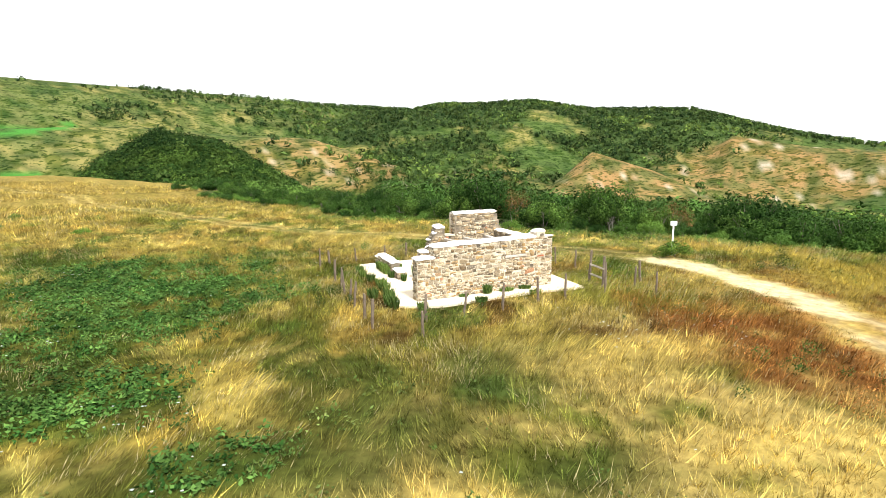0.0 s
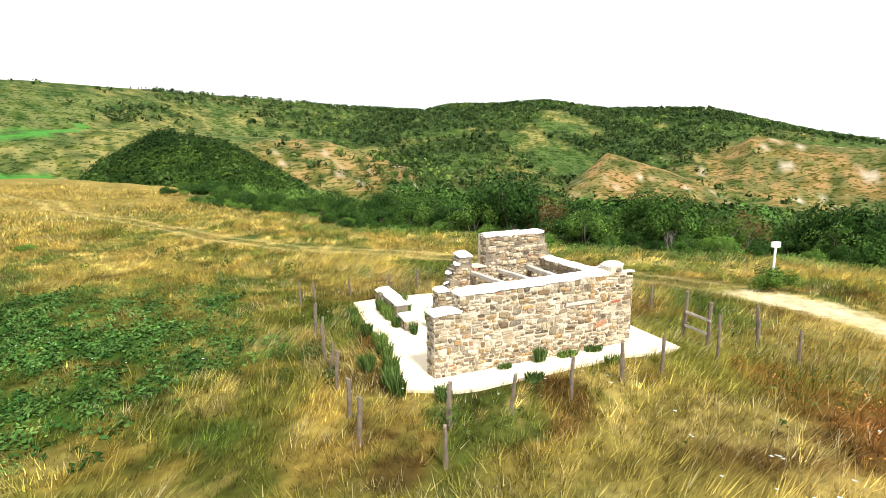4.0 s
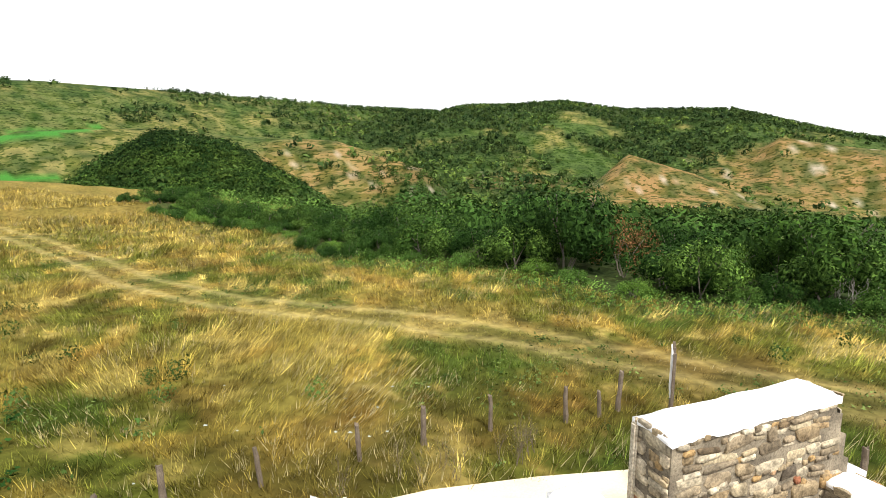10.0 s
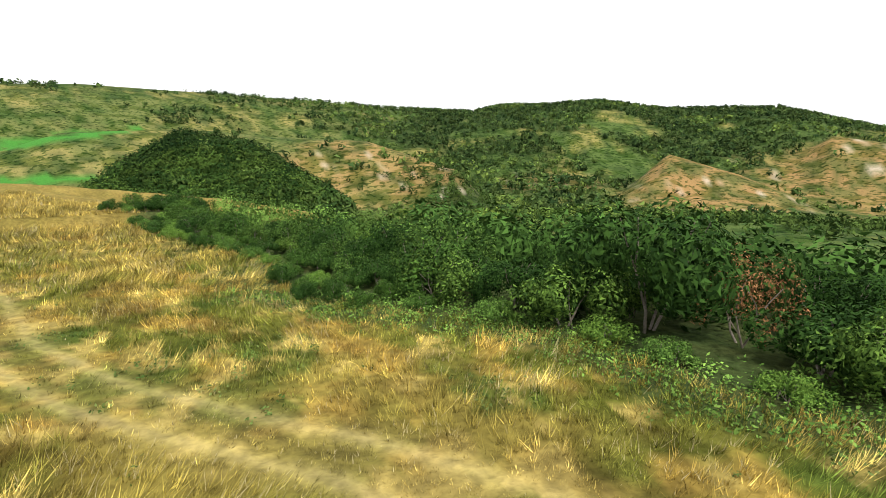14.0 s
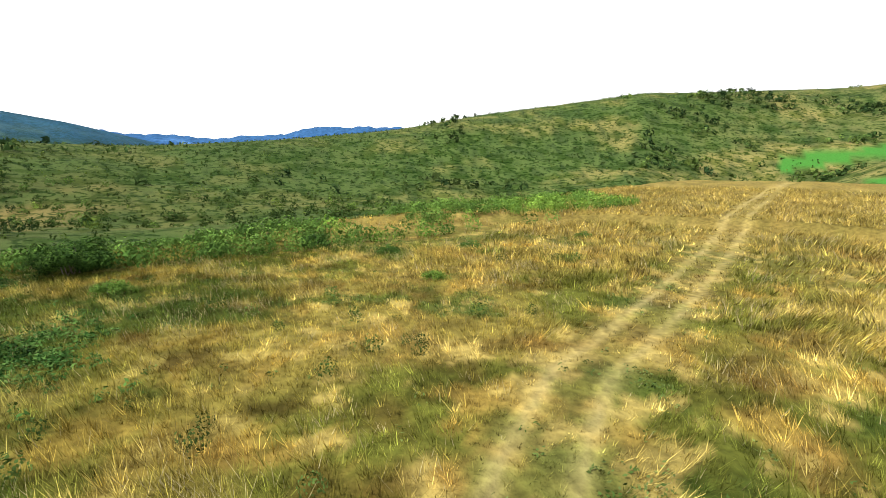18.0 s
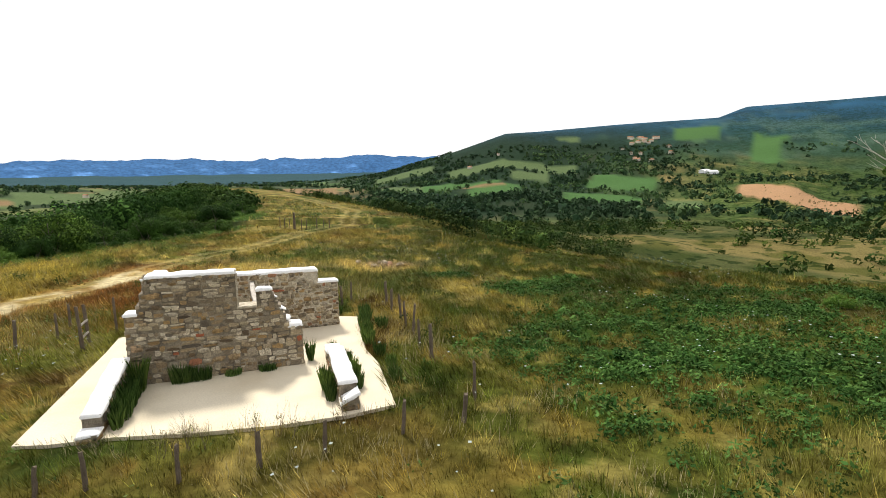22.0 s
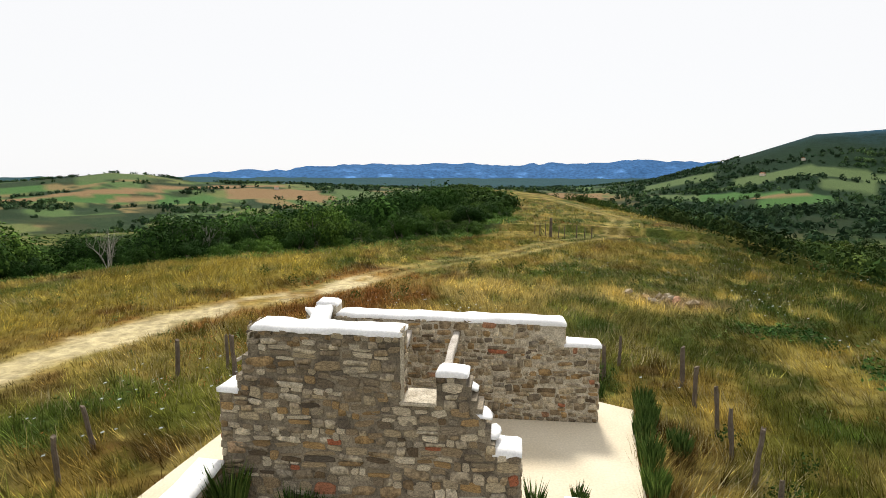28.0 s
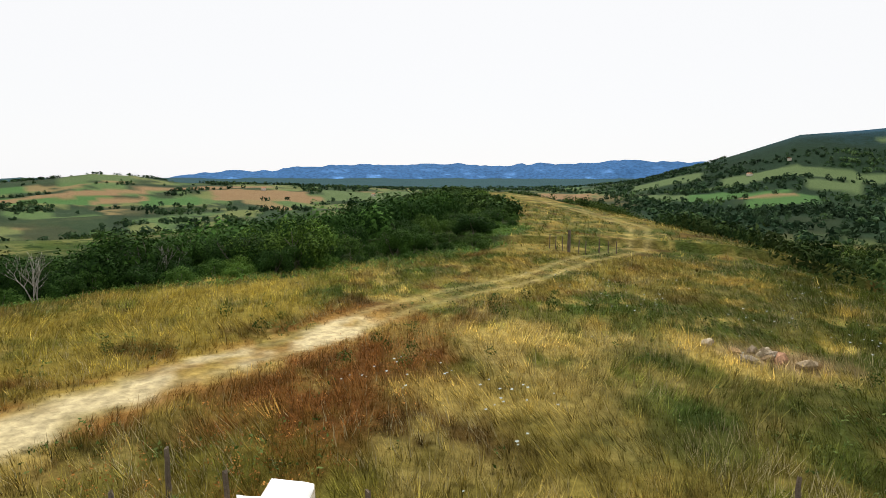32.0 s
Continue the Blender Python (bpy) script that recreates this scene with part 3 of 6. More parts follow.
def land_tint(x, y, z):
    """Colours of the whole land, near and far; the farthest slopes are tinted with haze blue."""
    r = np.hypot(x - EYE[0], y - EYE[1])
    az = plan_az(x, y)
    col = near_tint(x, y)
    far = np.empty_like(col)
    far[:] = (0.08, 0.122, 0.032)
    a, b = fbm(x, y, 60, 51, 5), fbm(x, y, 16, 52, 4)
    far = mixc(far, (0.24, 0.21, 0.07), ramp(a, 0.48, 0.66) * (1 - 0.45 * ramp(az, 55, 85) * ramp(az, 150, 140)))
    far = mixc(far, (0.045, 0.08, 0.02), ramp(b, 0.5, 0.64) * 0.8)
    far = mixc(far, (0.035, 0.06, 0.018), ramp(fbm(x, y, 5, 53, 2), 0.6, 0.68) * 0.7)
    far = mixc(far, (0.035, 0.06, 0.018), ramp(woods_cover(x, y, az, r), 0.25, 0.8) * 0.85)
    far = mixc(far, np.array([0.4, 0.3, 0.1]) * (0.45 + 1.1 * fbm(x, y, 4, 38))[..., None], blob(az, r, 30, 112, 20, 26, 0, 17))
    far = mixc(far, (0.22, 0.2, 0.075), 0.35 * ramp(az, 8, 18) * ramp(az, 66, 54) * ramp(r, 230, 300) * ramp(b, 0.6, 0.45))
    far = mixc(far, (0.05, 0.075, 0.022), 0.55 * ramp(az, 84, 104) * ramp(az, 152, 144) * ramp(b, 0.64, 0.5))
    bare = np.maximum(blob(az, r, 340, 560, 8, 130, 0, 3), blob(az, r, 326, 720, 9, 160, 0, 4))
    bare = np.maximum(bare, blob(az, r, 12, 430, 9, 90, 0, 5) * 0.75)
    bare = np.maximum(bare, blob(az, r, 355, 640, 6, 60, 0, 9) * 0.5)
    far = mixc(far, (0.3, 0.185, 0.078), bare * (0.2 + 0.75 * ramp(b, 0.6, 0.42)))
    far = mixc(far, (0.5, 0.43, 0.34), np.maximum(np.maximum(blob(az, r, 327.5, 600, 3.6, 40, 0, 6), bare * 0.75), np.maximum(blob(az, r, 3.5, 380, 4, 45, 0, 7), blob(az, r, 10, 560, 5, 60, 0, 10))) * ramp(fbm(x, y, 11, 55), 0.68, 0.75))
    farm = ramp(az, 150, 165) * ramp(az, 300, 290) * ramp(r, 450, 700)
    cell = np.floor(az / 3.2 + 1.4 * vnoise(az / 9, r / 260, 71)) + 97 * np.floor(r / 190 + 1.6 * vnoise(az / 7, r / 300, 72))
    pick = hash2(cell, cell * 0 + 3, 7)
    fields = np.empty_like(col)
    fields[:] = (0.095, 0.155, 0.056)
    fields = mixc(fields, (0.15, 0.175, 0.065), (pick > 0.55) * 1.0)
    fields = mixc(fields, (0.24, 0.18, 0.085), (pick > 0.86) * 1.0)
    fields = mixc(fields, (0.03, 0.055, 0.028), (pick < 0.25) * 1.0)
    hedge = np.maximum(ramp(np.abs(fbm(x, y, 210, 76, 3) - 0.5), 0.022, 0.01), ramp(np.abs(fbm(x, y, 170, 77, 3) - 0.47), 0.018, 0.008))
    fields = mixc(fields, (0.022, 0.04, 0.022), np.maximum(ramp(fbm(x, y, 120, 75), 0.55, 0.62), hedge) * 0.9)
    far = mixc(far, fields, farm * 0.9)
    # the scrubby western flank below the ridge, with dry strips
    flank = blob(az, r, 166, 310, 42, 290, 0, 33) * (r > 45)
    far = mixc(far, (0.07, 0.08, 0.026), flank * 0.9)
    far = mixc(far, (0.21, 0.165, 0.06), flank * ramp(fbm(x * 0.6, y, 34, 34, 3), 0.5, 0.6) * 0.85)
    far = mixc(far, (0.12, 0.09, 0.04), blob(az, r, 175.6, 800, 5.5, 130, 0, 35) * 0.8)
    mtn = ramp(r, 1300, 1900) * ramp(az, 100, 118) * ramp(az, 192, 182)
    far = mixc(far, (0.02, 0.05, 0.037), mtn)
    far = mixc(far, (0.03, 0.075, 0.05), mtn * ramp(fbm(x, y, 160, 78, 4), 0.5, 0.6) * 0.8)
    far = mixc(far, (0.08, 0.15, 0.065), mtn * (pick > 0.78) * ramp(fbm(x, y, 60, 89, 3), 0.5, 0.55) * ramp(r, 2500, 2000) * ramp(az, 140, 156) * ramp(az, 176, 170) * 0.8)
    wooded = ramp(az, 157, 168) * ramp(az, 193, 186) * ramp(r, 560, 760)
    far = mixc(far, (0.014, 0.034, 0.016), wooded * (0.88 + 0.12 * ramp(fbm(x, y, 140, 79, 3), 0.38, 0.52)))
    # tableland forest shifted to blue with distance, haze painted into the tint
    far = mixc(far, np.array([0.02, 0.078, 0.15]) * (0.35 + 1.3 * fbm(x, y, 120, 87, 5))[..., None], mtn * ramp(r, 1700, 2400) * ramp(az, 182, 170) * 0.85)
    far = mixc(far, (0.09, 0.15, 0.105), mtn * ramp(fbm(x * 0.5, y, 75, 88, 3), 0.58, 0.64) * ramp(r, 2700, 1500) * ramp(az, 160, 150) * 0.75)
    grn, pale, tan = (plots(az, r, x, y, rows) for rows in (GREEN_PLOTS, PALE_PLOTS, TAN_PLOTS))
    far = mixc(far, (0.07, 0.15, 0.045), grn)
    far = mixc(far, (0.1, 0.145, 0.058), pale)
    far = mixc(far, (0.25, 0.165, 0.085), tan)
    clay = plots(az, r, x, y, [(147.4, 960, 4.6, 92, 28)])
    far = mixc(far, (0.4, 0.24, 0.13), clay)
    # farthest southern ground turned blue-green, again haze as colour
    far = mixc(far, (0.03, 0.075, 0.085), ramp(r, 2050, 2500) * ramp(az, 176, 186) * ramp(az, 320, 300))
    strip = green_strips(az, r, z)
    far = mixc(far, (0.055, 0.2, 0.032), strip)
    d, top, wide = ridge_at(x, y)
    home = ramp(np.abs(d), 75, 40)
    t = line_distance(x, y, TRACK)
    # dead litter tone with the shade between blades darkened in, except on bare road
    thatch_shade = 1 - (0.14 + 0.36 * ramp(np.abs(t - 0.85), 0.2, 0.5)) * ramp(line_distance(x, y, ROAD_BARE), 1.6, 2.6)
    col = mixc(far, col * thatch_shade[..., None], home)
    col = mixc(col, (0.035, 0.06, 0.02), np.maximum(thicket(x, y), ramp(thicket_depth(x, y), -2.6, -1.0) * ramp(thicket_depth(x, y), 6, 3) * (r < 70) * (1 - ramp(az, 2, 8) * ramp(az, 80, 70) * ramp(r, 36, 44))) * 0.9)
    crop = np.maximum(np.maximum(grn, pale), np.maximum(tan, strip))
    wild = (1 - home) * (1 - farm) * (1 - mtn) * (1 - clay) * (1 - crop)
    wild = np.maximum(wild, mtn * 0.7 * (pick <= 0.78) * (1 - crop))
    wild = wild * (far[..., 1] < 0.165 + 0.06 * (far[..., 0] > 0.1))
    return np.concatenate([col, wild[..., None]], -1)


rings = np.concatenate([[0.0], np.arange(0.4, 62, 0.5), 62 * (4700 / 62) ** (np.linspace(0, 1, 150))])
turns = np.linspace(0, 2 * np.pi, 641)[:-1]
gr, ga = np.meshgrid(rings, turns, indexing="ij")
gx, gy = 4 + gr * np.sin(ga), 32 + gr * np.cos(ga)
gz = height(gx, gy)
idx = np.arange(gr.size).reshape(gr.shape)
quads = np.stack([idx[:-1], idx[1:], np.roll(idx, -1, 1)[1:], np.roll(idx, -1, 1)[:-1]], -1).reshape(-1, 4)
quads = quads[:, ::-1]
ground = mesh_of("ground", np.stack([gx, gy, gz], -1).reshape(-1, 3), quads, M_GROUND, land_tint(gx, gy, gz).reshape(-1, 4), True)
tagged(ground, "dry summer meadow ridge falling to green hills and far fields", "ground", kind="structure")


def ground_z(x, y):
    return float(height(np.array([x]), np.array([y]))[0])


# ---- far mountains, aerial haze put into their base colour as blue ----
def mountains(name, rows, dist, base, colour, seed, lab):
    azs = np.linspace(rows[0][0], rows[-1][0], 260)
    a = np.array(rows, float)
    e = np.interp(azs, a[:, 0], a[:, 1]) + (fbm(azs, azs * 0, 4.0, seed) - 0.5) * 0.5 + (fbm(azs, azs * 0, 1.1, seed + 1, 3) - 0.5) * 0.45
    levels = np.linspace(0, 1, 26)
    vs, cs = [], []
    for k in levels:
        d = dist * (0.86 + 0.14 * k) + (fbm(azs, azs * 0 + 3 * k, 1.4, seed + 9) - 0.5) * dist * 0.05 * (1 - k)
        ang = base + (e - base) * np.minimum(1, k ** 0.8 + (fbm(azs, azs * 0 + 5 * k, 2, seed + 5) - 0.5) * 0.4 * k * (1 - k))
        x, y = EYE[0] - d * np.sin(np.radians(azs)), EYE[1] + d * np.cos(np.radians(azs))
        vs.append(np.stack([x, y, EYE[2] + d * np.tan(np.radians(ang))], -1))
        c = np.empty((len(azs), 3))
        # the base colour carries the blue of distance haze
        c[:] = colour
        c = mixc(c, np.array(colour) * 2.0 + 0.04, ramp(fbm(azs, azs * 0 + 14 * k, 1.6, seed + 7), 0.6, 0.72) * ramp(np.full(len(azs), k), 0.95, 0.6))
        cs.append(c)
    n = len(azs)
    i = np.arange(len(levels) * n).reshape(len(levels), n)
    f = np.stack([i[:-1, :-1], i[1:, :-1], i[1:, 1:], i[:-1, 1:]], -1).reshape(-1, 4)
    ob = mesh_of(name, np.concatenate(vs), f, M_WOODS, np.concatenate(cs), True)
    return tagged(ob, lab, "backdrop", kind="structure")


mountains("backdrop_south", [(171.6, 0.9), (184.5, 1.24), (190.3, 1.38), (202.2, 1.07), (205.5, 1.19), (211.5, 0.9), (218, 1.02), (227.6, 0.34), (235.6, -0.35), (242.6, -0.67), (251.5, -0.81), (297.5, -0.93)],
          4500, -3.0, (0.06, 0.17, 0.38), 101, "distant mountain range coloured haze blue, with pale clearings")
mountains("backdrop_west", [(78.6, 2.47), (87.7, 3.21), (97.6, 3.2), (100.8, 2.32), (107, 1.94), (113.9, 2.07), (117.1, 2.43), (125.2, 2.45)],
          4300, -1.0, (0.035, 0.11, 0.26), 131, "distant mountain coloured haze blue beyond the green hills")


# ---- the ruin ----
rng = np.random.default_rng(5)


def stone_proto(k):
    """A rough block one metre square and one deep, with chamfered, uneven outline: places and triangles."""
    g = np.random.default_rng(900 + k)
    ring = []
    for cx, cy in ((-1, -1), (1, -1), (1, 1), (-1, 1)):
        px, py = cx * (0.5 - g.uniform(0, 0.13)), cy * (0.5 - g.uniform(0, 0.15))
        if g.random() < 0.75:
            a, b = (px - cx * g.uniform(0.08, 0.28), py), (px, py - cy * g.uniform(0.08, 0.28))
            ring += [a, b] if cx * cy < 0 else [b, a]
        else:
            ring.append((px, py))
    ring = np.array(ring)
    n = len(ring)
    back = np.c_[ring, np.zeros(n)]
    mid = np.c_[ring, np.full(n, 0.8) + g.uniform(-0.2, 0.1, n)]
    top = np.c_[ring * 0.92 + g.uniform(-0.02, 0.02, (n, 2)), np.full(n, 1.0) + g.uniform(-0.15, 0.15, n)]
    verts = np.concatenate([back, mid, top, [[0, 0, 1.0 + g.uniform(-0.1, 0.12)]]])
    tris = []
    for a in range(n):
        b = (a + 1) % n
        for lo in (0, n):
            tris += [(lo + a, lo + b, lo + n + b), (lo + a, lo + n + b, lo + n + a)]
        tris.append((2 * n + a, 2 * n + b, 3 * n))
    return verts, np.array(tris)


PROTOS = [stone_proto(k) for k in range(18)]
PROTO_MESH = []
for verts, tris in PROTOS:
    me = bpy.data.meshes.new("stone")
    me.from_pydata([tuple(v) for v in verts], [], [tuple(int(i) for i in f) for f in tris])
    me.materials.append(M_STONE)
    PROTO_MESH.append(me)


def lay_stones(origin, along, out, length, tops, z0, parent, singles, seed, small=1.0):
    """Rough courses on a wall's face. tops(a): the height of the wall at a. The first `singles` are parts of their own."""
    g = np.random.default_rng(seed)
    along, out, origin = Vector(along), Vector(out), Vector(origin)
    top_all = max(tops(a) for a in np.linspace(0.05, length - 0.05, 40))
    spots = []
    z = z0
    while z < top_all - 0.05:
        h = g.uniform(0.07, 0.23) * small
        a = -g.uniform(0, 0.15)
        while a < length:
            w = h * g.uniform(0.9, 2.8) + (0.12 if g.random() < 0.12 else 0.0)
            lo, hi = max(a, 0.0), min(a + w, length)
            cap = min(tops(min(max(lo + 0.03, 0), length)), tops(max(min(hi - 0.03, length), 0)))
            hh = h * g.uniform(0.8, 1.25)
            zz = z + g.uniform(-0.05, 0.05) * (z > z0 + 0.05)
            if hi - lo > 0.05 and cap - zz > 0.06:
                zt = min(zz + hh, cap)
                pick = g.random()
                if zt - zz > 0.14 and pick < 0.35:
                    cut = zz + (zt - zz) * g.uniform(0.35, 0.65)
                    spots += [(lo, hi, zz, cut), (lo, hi, cut, zt)]
                elif hi - lo > 0.26 and pick < 0.6:
                    cut = lo + (hi - lo) * g.uniform(0.3, 0.7)
                    spots += [(lo, cut, zz, zt), (cut, hi, zz + g.uniform(-0.02, 0.02), zt)]
                else:
                    spots.append((lo, hi, zz, zt))
            a += w
        z += h
    g.shuffle(spots)
    spots = [tuple(float(q) for q in row) for row in spots]
    rest_v, rest_f, count = [], [], 0
    for k, (lo, hi, za, zb) in enumerate(spots):
        p = int(g.integers(len(PROTOS)))
        w, h, d = (hi - lo) * 0.98, (zb - za) * 0.97, g.uniform(0.016, 0.05)
        mid = origin + along * ((lo + hi) / 2) + Vector((0, 0, (za + zb) / 2)) - out * 0.012
        turn = Matrix((along, Vector((0, 0, 1)), out)).transposed()
        flip = -1 if g.random() < 0.5 else 1
        tilt = Matrix.Rotation(radians(g.uniform(-8, 8)), 3, "Z")
        m = turn @ tilt @ Matrix.Diagonal((w, h, d))
        if flip < 0:
            m = m @ Matrix.Rotation(math.pi, 3, "Z")
        if k < singles:
            ob = new("stone", PROTO_MESH[p])
            ob.parent = parent
            ob.matrix_local = Matrix.Translation(mid) @ m.to_4x4()
        else:
            v, f = PROTOS[p]
            rest_v.append(v @ np.array(m).T + np.array(mid))
            rest_f.append(f + count)
            count += len(v)
    if rest_v:
        ob = mesh_of("stonework", np.concatenate(rest_v), np.concatenate(rest_f), M_STONE_MANY)
        ob.parent = parent
        tagged(ob, "rough tan and grey rubble stonework", kind="stuff")


def coping(name, pieces, parent, seed, lump=0.025):
    """Lumpy white lime caps on wall tops: (u0, u1, v0, v1, z at u0 or v0, z at the other end, thickness)."""
    for u0, u1, v0, v1, za, zb, thick in pieces:
        nu, nv = max(3, int((u1 - u0) / 0.07)), max(3, int((v1 - v0) / 0.07))
        U, V = np.meshgrid(np.linspace(u0, u1, nu + 1), np.linspace(v0, v1, nv + 1), indexing="ij")
        long_u = (u1 - u0) >= (v1 - v0)
        s = (U - u0) / (u1 - u0) if long_u else (V - v0) / (v1 - v0)
        edge = np.minimum(np.minimum(U - u0, u1 - U), np.minimum(V - v0, v1 - V))
        Z = za + (zb - za) * s + thick * np.minimum(1, (edge / 0.12)) ** 0.5 * 0.75 + thick * 0.25
        wob = (fbm(U * 1.0, V * 1.0, 0.5, seed, 2) - 0.5) * lump * 2.5
        Z = Z + wob
        Uo = U + (fbm(U, V, 0.5, seed + 3, 2) - 0.5) * 0.07
        Vo = V + (fbm(U, V, 0.5, seed + 5, 2) - 0.5) * 0.07
        topv = np.stack([Uo, Vo, Z], -1).reshape(-1, 3)
        i = np.arange(U.size).reshape(U.shape)
        faces = np.stack([i[:-1, :-1], i[1:, :-1], i[1:, 1:], i[:-1, 1:]], -1).reshape(-1, 4)
        loop = np.concatenate([i[:-1, 0], i[-1, :-1], i[:0:-1, -1], i[0, :0:-1]])
        low = topv[loop].copy()
        low[:, 2] = (za + (zb - za) * s).reshape(-1)[loop] - 0.02 - 0.06 * fbm(low[:, 0] + low[:, 1], low[:, 2], 0.15, seed + 7)
        j = U.size + np.arange(len(loop))
        skirt = np.stack([loop, j, np.roll(j, -1), np.roll(loop, -1)], -1)[:, ::-1]
        ob = mesh_of(name, np.concatenate([topv, low]), np.concatenate([faces, skirt[:, ::-1]]), M_COPING, None, True)
        ob.parent = parent
        ob["label"] = "lumpy white lime coping"
        seed += 11


def wall_body(name, pieces, parent, label=""):
    """The mortar core of a wall as one closed outline: (a0, a1, top) steps along it, from z0 up, between two depths."""
    bm = bmesh.new()
    steps, z0, d0, d1, flip = pieces
    pts = [(steps[0][0], z0)]
    for a0, a1, t in steps:
        pts += [(a0, t), (a1, t)]
    pts.append((steps[-1][1], z0))
    sides = []
    for d in (d0, d1):
        sides.append([bm.verts.new((d, a, z) if flip else (a, d, z)) for a, z in pts])
    bm.faces.new(sides[0])
    bm.faces.new(sides[1][::-1])
    n = len(pts)
    for k in range(n):
        bm.faces.new((sides[0][k], sides[1][k], sides[1][(k + 1) % n], sides[0][(k + 1) % n]))
    bmesh.ops.remove_doubles(bm, verts=bm.verts, dist=0.0005)
    bmesh.ops.recalc_face_normals(bm, faces=bm.faces)
    return part(name, bm, M_MORTAR, parent, label)


def top_of(steps):
    def at(a):
        for a0, a1, t in steps:
            if a <= a1:
                return t
        return steps[-1][2]
    return at


ruin = new("stone_ruin")
ruin.matrix_world = HOUSE
tagged(ruin, "roofless stone house ruin with white lime coping on its broken walls", "ruin")
Z0 = -0.12
FRONT = [(0.0, 0.85, 1.97), (0.85, 3.0, 2.5), (3.0, 5.2, 2.53), (5.2, 6.58, 2.56), (6.58, 7.1, 2.8), (7.1, 7.3, 2.56), (7.3, 7.56, 2.4)]
BACK = [(1.95, 2.38, 1.42), (2.38, 2.46, 1.58), (2.46, 2.55, 1.84), (2.55, 2.6, 1.98), (2.6, 2.7, 2.2), (2.7, 2.8, 2.34), (2.8, 2.88, 2.58), (2.88, 3.38, 2.74), (3.38, 4.0, 2.22),
        (4.0, 6.6, 3.44), (6.6, 6.72, 3.25), (6.72, 6.84, 2.95), (6.84, 6.95, 2.6), (6.95, 7.3, 2.3)]
SIDE = [(0.55, 0.75, 2.64), (0.75, 1.0, 2.5), (1.0, 4.3, 2.38)]
EAST = [(4.86 + 0.35 * k, 5.21 + 0.35 * k, 0.98 - 0.055 * k) for k in range(9)] + [(8.0, 8.5, 0.2)]
WEST = [(4.5, 5.35, 0.42), (5.35, 5.75, 0.25), (5.75, 8.75, 0.68), (8.75, 9.25, 0.3)]
front_wall = wall_body("front_wall", (FRONT, Z0, 0.0, 0.55, False), ruin)
front_wall.data.materials[0] = M_MORTAR_PALE
back_wall = wall_body("back_wall", (BACK, Z0, 4.2, 4.75, False), ruin)
side_wall = wall_body("side_wall", (SIDE, Z0, 6.66, 7.14, True), ruin)
east_low = wall_body("low_wall", (EAST, Z0, 6.95, 7.4, True), ruin)
west_low = wall_body("low_wall", (WEST, Z0, 0.5, 0.98, True), ruin)
ledge = wall_body("beam_ledge", ([(3.4, 6.96, 1.98)], Z0, 4.02, 4.199, False), back_wall, "stone ledge that carries the beams")

coping("coping", [(-0.03, 0.88, -0.03, 0.58, 1.97, 1.98, 0.07), (0.82, 6.58, -0.03, 0.58, 2.49, 2.57, 0.09), (6.58, 7.13, 0.04, 0.52, 2.81, 2.83, 0.1), (7.08, 7.59, -0.03, 0.5, 2.58, 2.38, 0.08)], front_wall, 300)
coping("coping", [(1.92, 2.42, 4.17, 4.78, 1.42, 1.42, 0.1),
                   (2.86, 3.41, 4.17, 4.78, 2.72, 2.78, 0.1), (3.98, 6.64, 4.18, 4.77, 3.44, 3.46, 0.08), (6.93, 7.33, 4.17, 4.78, 2.3, 2.3, 0.08)], back_wall, 350, 0.035)
coping("coping", [(6.63, 7.17, 0.95, 4.26, 2.4, 2.38, 0.07), (6.64, 7.14, 0.46, 1.2, 2.8, 2.4, 0.08)], side_wall, 420)
coping("coping", [(6.92, 7.43, 4.88, 8.03, 1.0, 0.52, 0.07), (6.92, 7.43, 8.0, 8.52, 0.2, 0.2, 0.06)], east_low, 440)
coping("coping", [(0.46, 1.02, 4.47, 5.4, 0.42, 0.44, 0.08), (0.46, 1.02, 5.72, 8.78, 0.7, 0.66, 0.09), (0.46, 1.02, 8.74, 9.28, 0.5, 0.22, 0.07)], west_low, 470)

back_wall.matrix_local = pose(4.12, 4.31, 0, 0, 0, -1.5) @ pose(-4.0, -4.2, 0)
east_low.matrix_local = pose(7.38, 4.86, 0, 0, 0, -4) @ pose(-6.95, -4.86, 0)
west_low.matrix_local = pose(0.86, 5.75, 0, 0, 0, -4) @ pose(-0.5, -5.75, 0)
for ob in [front_wall] + list(front_wall.children):  # the east end runs back at a slant
    if ob == front_wall or ob.name.startswith("coping"):
        for v in ob.data.vertices:
            v.co.x -= 0.42 * max(0.0, (v.co.x - 7.1) / 0.46) * max(0.0, v.co.y) / 0.55
gl = random.Random(44)
for k in range(3):
    f = (k + 0.6) / 3
    bm = bmesh.new()
    m = pose(2.34 + 0.55 * f ** 1.25 + gl.uniform(-0.03, 0.03), 4.36 + gl.uniform(-0.06, 0.22), 1.4 + 1.2 * f + gl.uniform(-0.05, 0.05), gl.uniform(-12, 12), gl.uniform(-35, -5), gl.uniform(-15, 15))
    made = bmesh.ops.create_icosphere(bm, subdivisions=2, radius=1, matrix=m @ Matrix.Diagonal((gl.uniform(0.12, 0.2), gl.uniform(0.22, 0.3), gl.uniform(0.025, 0.045), 1)))
    for v in made["verts"]:
        v.co += Vector((gl.uniform(-1, 1), gl.uniform(-1, 1), gl.uniform(-1, 1))) * 0.018
    part("lime_lump", bm, M_COPING, back_wall, "lumpy white lime smeared over the broken edge", smooth=True)
X, Y = (1, 0, 0), (0, 1, 0)
NX, NY = (-1, 0, 0), (0, -1, 0)
